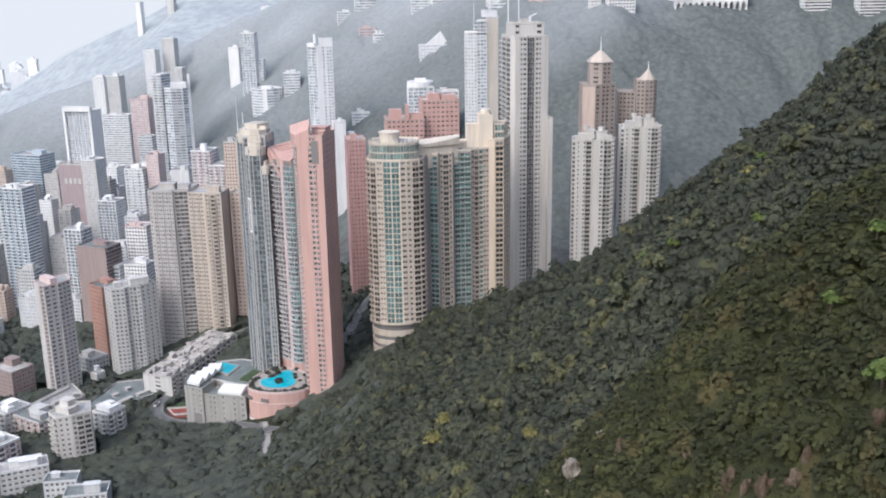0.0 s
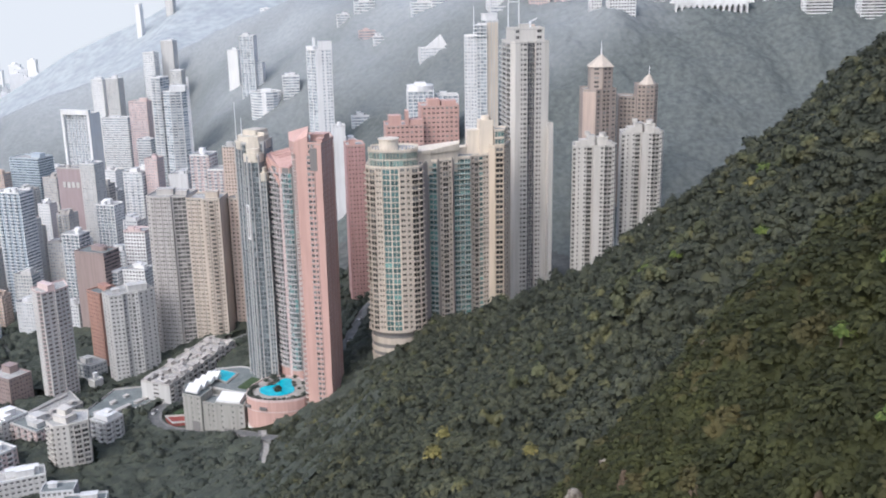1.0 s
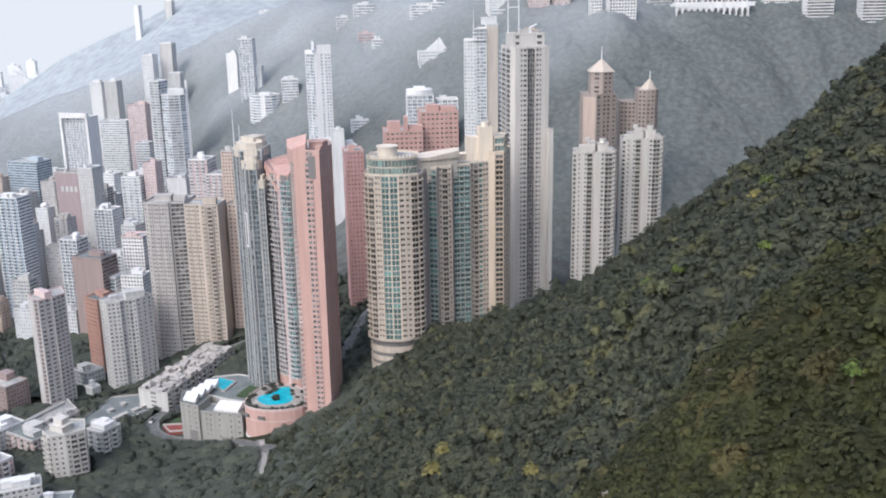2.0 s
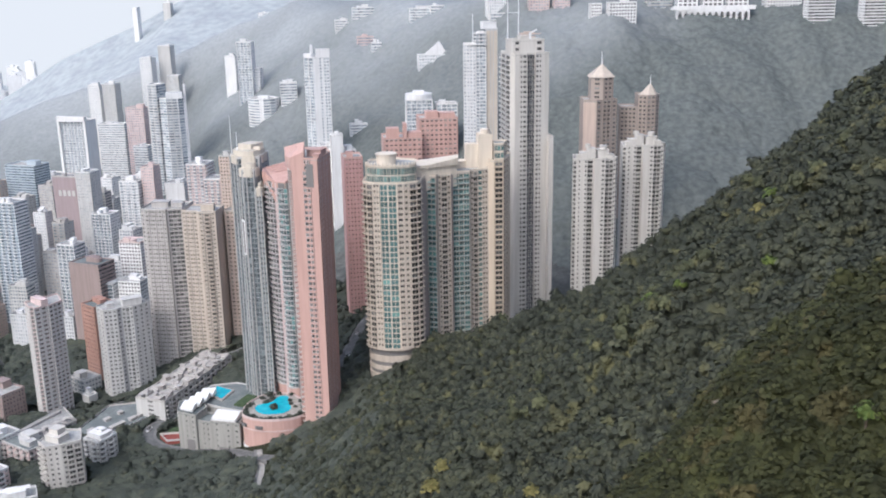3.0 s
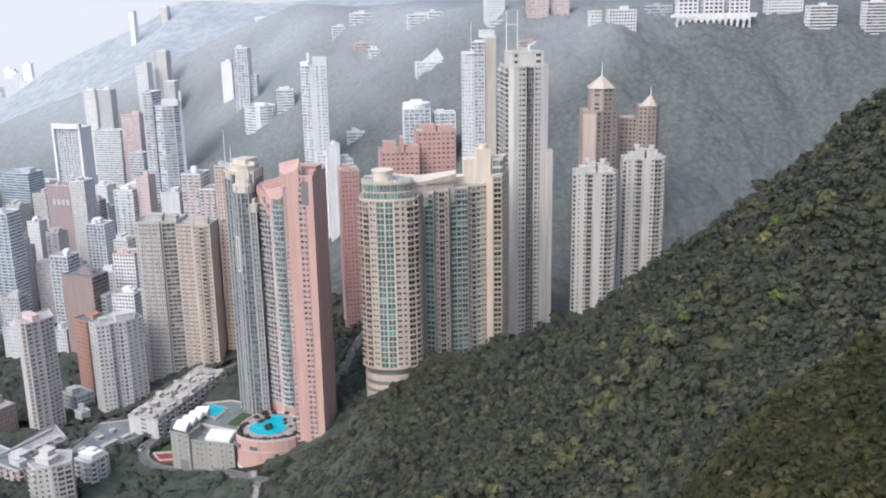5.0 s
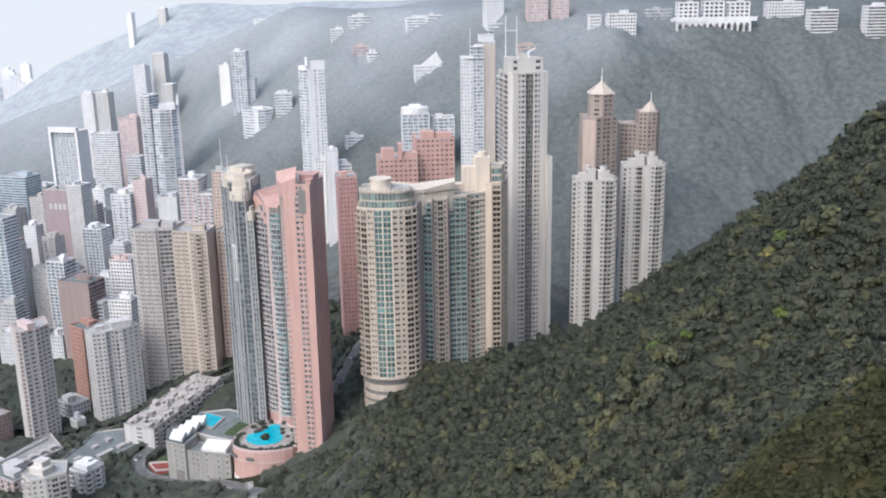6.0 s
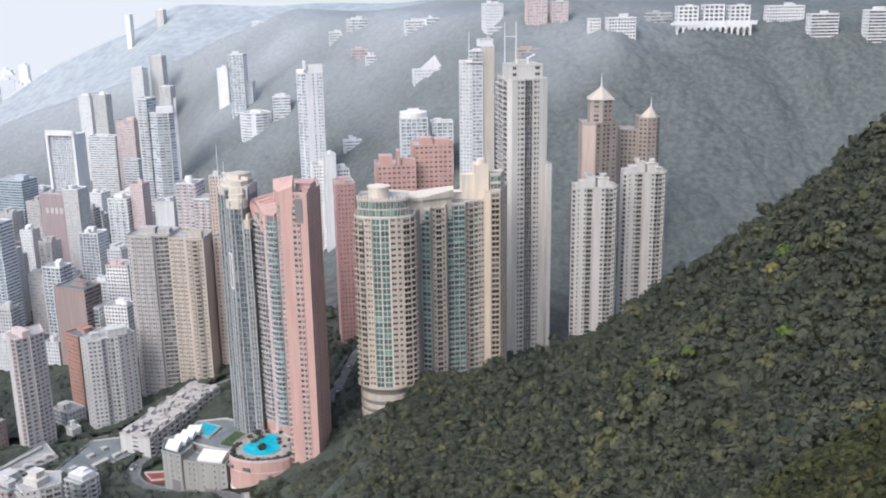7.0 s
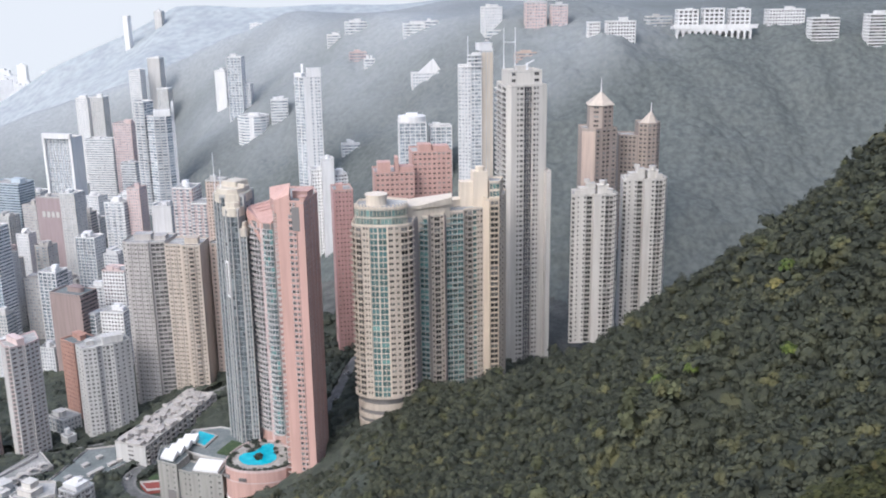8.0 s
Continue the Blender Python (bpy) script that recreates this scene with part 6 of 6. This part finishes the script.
def wood(name, label, x, y, rng, protos, r_lo, r_hi, material, squash=1.0, sink=0.0):
    z = height(x, y)
    r = rng.uniform(r_lo, r_hi, len(x)) * (1 + 0.35 * (rng.uniform(0, 1, len(x)) > 0.88))
    r = r * (1 + 0.22 * np.clip(waves(x, y, 34, 17), -1, 1))
    tall = r * rng.uniform(0.8, 1.35, len(x)) * squash * (1 + 0.45 * (rng.uniform(0, 1, len(x)) > 0.9))
    kind = rng.randint(0, len(protos), len(x))
    bodies, tris, leaves = [], [], []
    for k, (v, tri, q) in enumerate(protos):
        w = np.where(kind == k)[0]
        a = rng.uniform(0, 6.283, len(w))

        def put(p):
            g = (slice(None),) + (None,) * (p.ndim - 1)
            c, s, rr, tt = np.cos(a)[g], np.sin(a)[g], r[w][g], tall[w][g]
            return np.stack([(p[..., 0] * c - p[..., 1] * s) * rr + x[w][g], (p[..., 0] * s + p[..., 1] * c) * rr + y[w][g], (p[..., 2] + 0.45 - sink) * tt + z[w][g]], -1)
        bodies.append(put(v))
        tris.append(tri)
        leaves.append(put(q).reshape(-1, 4, 3))
    me = crowns_mesh(name, bodies, tris, leaves)
    me.materials.append(material)
    return tagged(new(name, me), label, "trees", "", "stuff")


crest_of = lambda x: 372 + 188 * np.exp(-(x + 16) / 65.0)
near_p = [crown_leaves(i, 84, 0.165, 13, 1, 1.0, 0.80) for i in range(6)]
mid_p = [crown_leaves(10 + i, 56, 0.17, 12, 1, 0.9, 0.82) for i in range(6)]
city_p = [crown_leaves(30 + i, 40, 0.18, 10) for i in range(6)]
# weathered rocks on the spur: place, radius, height over radius
ROCKS = [(20.5, 154.0, 1.7, 1.4), (26.0, 160.5, 0.7, 1.3), (29.8, 171.0, 0.7, 1.3), (35.4, 161.2, 0.75, 1.4), (44.9, 168.0, 0.8, 1.4), (47.0, 164.0, 0.55, 1.3), (26.4, 144.0, 0.8, 2.0),
         (33.0, 126.5, 0.8, 2.2), (35.2, 114.0, 0.9, 2.4), (37.6, 107.4, 1.0, 2.2), (39.4, 103.5, 0.9, 2.2), (36.4, 110.5, 0.7, 2.0), (41.5, 105.0, 0.7, 2.0), (47.2, 100.5, 0.8, 1.9), (16.5, 160.0, 0.7, 1.3)]


def off_rocks(x, y):
    return np.all([np.hypot(x - a, y - b + 1.6) > 0.7 + 0.9 * r for a, b, r, _ in ROCKS], axis=0)


on_spur = lambda x, y: (spur_level(x, y) > slope_level(x, y) - 3)
in_view = lambda x, y: np.abs(x) < 0.47 * y + 14

x, y, rg = scatter(-5, 104, 84, 222, 2.1, lambda x, y: on_spur(x, y) & in_view(x, y) & off_rocks(x, y), 1)
wood("spur_shrubs", "dense low shrubs and trees on the rocky spur", x, y, rg, near_p, 1.3, 2.4, LEAF_NEAR, 0.85)
on_slope = lambda x, y: (y < crest_of(x) + 16) & ((x > -52) | (y < 512)) & (x > -100) & in_view(x, y) & (spur_level(x, y) < slope_level(x, y) + 3)
canopy("slope_undergrowth", "dense dark green undergrowth of the slope woods", (-104, 190), (200, 612), 1.8, 3.8, lambda x, y: on_slope(x, y) & clear_of_buildings(x, y, 2.0), (0.7, 0.8), 0.0, LEAF_MID, 0.8, 0.33, 2)
x, y, rg = scatter(-100, 190, 200, 600, 3.5, on_slope, 2)
steep_x, steep_y, _ = scatter(-20, 190, 284, 324, 3.6, on_slope, 12)
x, y = np.concatenate([x, steep_x]), np.concatenate([y, steep_y])
wood("slope_woods", "dense dark green subtropical woods on the slope", x, y, rg, mid_p, 1.9, 3.2, LEAF_MID, 1.0, -0.3)
x, y, rg = scatter(20, 130, 304, 336, 6.0, lambda x, y: on_slope(x, y) & (np.abs(y - 321 - 0.05 * (x - 60)) < 9) & (waves(x, y, 28, 31) > -0.2), 14)
wood("rib_trees", "pale yellow-green trees along a rib of the slope", x, y, rg, mid_p, 2.3, 3.4, LEAF_RIB, 1.15, -0.45)
x, y, rg = scatter(-60, 170, 225, 560, 17.0, lambda x, y: on_slope(x, y) & (waves(x, y, 60, 33) > 0.1), 15)
wood("pale_slope_trees", "scattered pale olive trees among the slope woods", x, y, rg, mid_p, 2.0, 3.2, LEAF_RIB, 1.15, -0.45)
canopy("spur_scrub", "low dense scrub covering the rocky spur", (-6, 105), (83, 223), 1.15, 2.6, lambda x, y: on_spur(x, y) & in_view(x, y), (0.35, 0.45), -0.1, LEAF_NEAR, 5.0, 0.22, 3)
x, y, rg = scatter(-345, -95, 400, 575, 4.6, lambda x, y: (x > -196 - 0.2 * (y - 500)) | (y > 545) | (waves(x, y, 40, 23) > -0.55), 3)
wood("valley_woods", "dark trees in the hollow below the school", x, y, rg, city_p, 2.4, 4.0, LEAF_CITY)
canopy("town_undergrowth", "dark bushes and low trees between the buildings", (-470, -30), (400, 830), 2.2, 6.0,
       lambda x, y: in_view(x, y) & (y < 640 + 1.0 * (-60 - x)) & clear_of_buildings(x, y, 1.2) & clear_of_roads(x, y, 2.6) & (np.hypot(x + 105, y - 542) > 24) & (np.hypot(x + 175, y - 561) > 12), (1.8, 2.4), 0.2, LEAF_CITY, 0.35, 0.5, 8)
x, y, rg = scatter(-470, -290, 640, 830, 6.5, lambda x, y: x < -296 - 0.15 * (y - 640), 4)
wood("park_trees", "dark park trees beside the towers", x, y, rg, city_p, 3.0, 4.6, LEAF_CITY)
x, y, rg = scatter(-320, -60, 575, 760, 5.2, lambda x, y: (waves(x, y, 50, 21) > -0.75), 5)
wood("street_trees", "dark street trees between the towers", x, y, rg, city_p, 2.4, 3.8, LEAF_CITY)
x, y, rg = scatter(-74, 60, 540, 700, 4.6, lambda x, y: (y > 560) | (x < -48), 6)
wood("tower_foot_woods", "dark trees round the feet of the beige towers", x, y, rg, city_p, 2.6, 4.2, LEAF_CITY)
canopy("hill_woods", "far hill woods with haze painted into their grey-green", (-420, 560), (684, 1300), 2.6, 7.5, in_view, (2.2, 3.2), -1.2, HILL, 0, 1.0, 70,
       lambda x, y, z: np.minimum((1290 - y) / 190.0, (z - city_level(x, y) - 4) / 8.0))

# single trees that stand out
def tree(x, y, r, label, material, proto, trunk=3.0):
    z = float(height(x, y))
    ob = thing("tree", label, "tree", x, y, z, "trees that stand out")
    s = Shape()
    s.rod(x, y, z - 1, z + trunk, r * 0.07 + 0.08, 7, r * 0.05 + 0.05)
    for k in range(4):
        a = k * 1.57 + x
        s.box((x, y, z + trunk * 0.8), (r * 0.45 * math.cos(a), r * 0.45 * math.sin(a), r * 0.6), (0.12, 0, 0), (0, 0.12, 0.1))
    part("trunk", s.v, s.f, BARK, ob)
    up = np.array((0, 0, trunk + r * 0.25))
    me = crowns_mesh("crown", [(proto[0] * r + up)[None]], [proto[1]], [proto[2] * r + up])
    me.materials.append(material)
    c = new("crown", me)
    c.parent = ob


GREEN = leafy("fresh_foliage", (0.05, 0.08, 0.02), (0.10, 0.13, 0.03), (0.17, 0.20, 0.05), (0.17, 0.20, 0.05), 0.3)
GOLD = leafy("yellowing_foliage", (0.11, 0.10, 0.035), (0.17, 0.15, 0.05), (0.24, 0.21, 0.08), (0.24, 0.21, 0.08), 0.3)
SILVER = leafy("silvery_foliage", (0.07, 0.09, 0.06), (0.13, 0.15, 0.10), (0.19, 0.21, 0.15), (0.19, 0.21, 0.15), 0.3)
for i, (x, y, r, mt, lab) in enumerate(((20.6, 254.4, 3.2, GOLD, "yellow-green tree on the wooded slope"), (-8, 306, 4.6, GOLD, "golden bare-topped tree on the wooded slope"), (-4, 312, 3.8, GOLD, "golden tree on the wooded slope"),
                                        (66, 324, 3.6, GREEN, "fresh green tree on the wooded slope"), (74, 316, 3.0, GREEN, "fresh green tree on the wooded slope"), (96, 300, 3.2, GREEN, "yellow-green tree near the crest"),
                                        (22, 492, 4.4, SILVER, "pale umbrella tree below the beige towers"), (110, 344, 4.2, GREEN, "bright tree at the crest of the slope"), (102, 330, 3.8, GOLD, "yellowing tree near the crest"),
                                        (60, 120, 2.6, GREEN, "bright green shrub on the rocky spur"), (52, 128, 2.2, GREEN, "bright green shrub on the rocky spur"), (57, 108, 2.4, GREEN, "fresh green shrub on the rocky spur"),
                                        (60, 134, 1.9, GREEN, "bright green shrub on the rocky spur"), (49, 104, 2.6, GREEN, "fresh green tree below the spur"), (54, 101, 3.0, GREEN, "fresh green tree below the spur"))):
    tree(x, y, r, lab, mt, near_p[i % 5], 2.2 if i > 8 else 4.0)
hedge = [(x, y, 1.5 + 0.35 * math.sin(x * 2.1)) for x, y in inset(blob(rim, 1), 1.9) if y < 549]
poolside = [(-111.8, 551.6, 2.1), (-109.6, 555.6, 1.9), (-113.4, 550.8, 1.6), (-107.0, 543.8, 2.2), (-105.4, 541.6, 1.6), (-106.6, 546.0, 1.5), (-97.6, 548.6, 1.8), (-98.8, 553.4, 1.5), (-94.0, 544.6, 1.3), (-112.0, 561.0, 2.4), (-107.0, 563.2, 2.2), (-116.0, 556.5, 1.9), (-99.0, 562.0, 2.0), (-92.0, 552.0, 1.6), (-120.0, 549.0, 1.5)]
for i, (x, y, r) in enumerate(hedge + poolside):
    r *= (1.0, 1.25, 1.1, 1.4)[i % 4]
    z = 191.0
    ob = thing("deck_shrub", "dark clipped shrub on the pool deck", "shrub", x, y, z, "shrubs on the pool deck")
    up = np.array((0, 0, 0.4 * r))
    me = crowns_mesh("leaves", [(mid_p[i % 6][0] * r + up)[None]], [mid_p[i % 6][1]], [mid_p[i % 6][2] * r + up])
    me.materials.append(LEAF_CITY)
    c = new("leaves", me)
    c.parent = ob

# boulders on the spur
def boulder(x, y, r, label, seed, tall=1.0):
    z = float(height(x, y))
    bm = bmesh.new()
    bmesh.ops.create_icosphere(bm, subdivisions=3, radius=1.0)
    for v in bm.verts:
        k = 1 + 0.75 * noise.noise(v.co * 1.1 + Vector((seed, 0, 0))) + 0.3 * noise.noise(v.co * 2.9 + Vector((0, seed, 0)))
        v.co = Vector((v.co.x * k * r, v.co.y * k * r * 0.8, v.co.z * k * r * tall))
    me = bpy.data.meshes.new("boulder")
    bm.to_mesh(me)
    bm.free()
    me.materials.append(ROCK if tall < 1.6 else CLIFF)
    ob = new("boulder", me)
    ob.location = (x, y, z + (0.9 if tall < 1.6 else 0.7) * r)
    tagged(ob, label, "boulder", "boulders on the spur")


for i, (x, y, r, tall) in enumerate(ROCKS):
    boulder(x, y, r, "pale weathered granite boulder among shrubs" if tall < 1.6 else "brown-streaked granite outcrop among shrubs", i * 3.1, tall)

# ---- glowing backdrop wall, added in place of mist beyond the hills ----
HAZE, hn, hl, hb = nodes_of("glowing_mist_backdrop")
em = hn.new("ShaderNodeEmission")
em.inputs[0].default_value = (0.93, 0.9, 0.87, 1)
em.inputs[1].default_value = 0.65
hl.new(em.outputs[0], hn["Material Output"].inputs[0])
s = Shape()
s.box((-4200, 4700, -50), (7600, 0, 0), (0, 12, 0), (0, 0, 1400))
part("backdrop", s.v, s.f, HAZE, None, "glowing pale backdrop added for the misty distance", "structure")
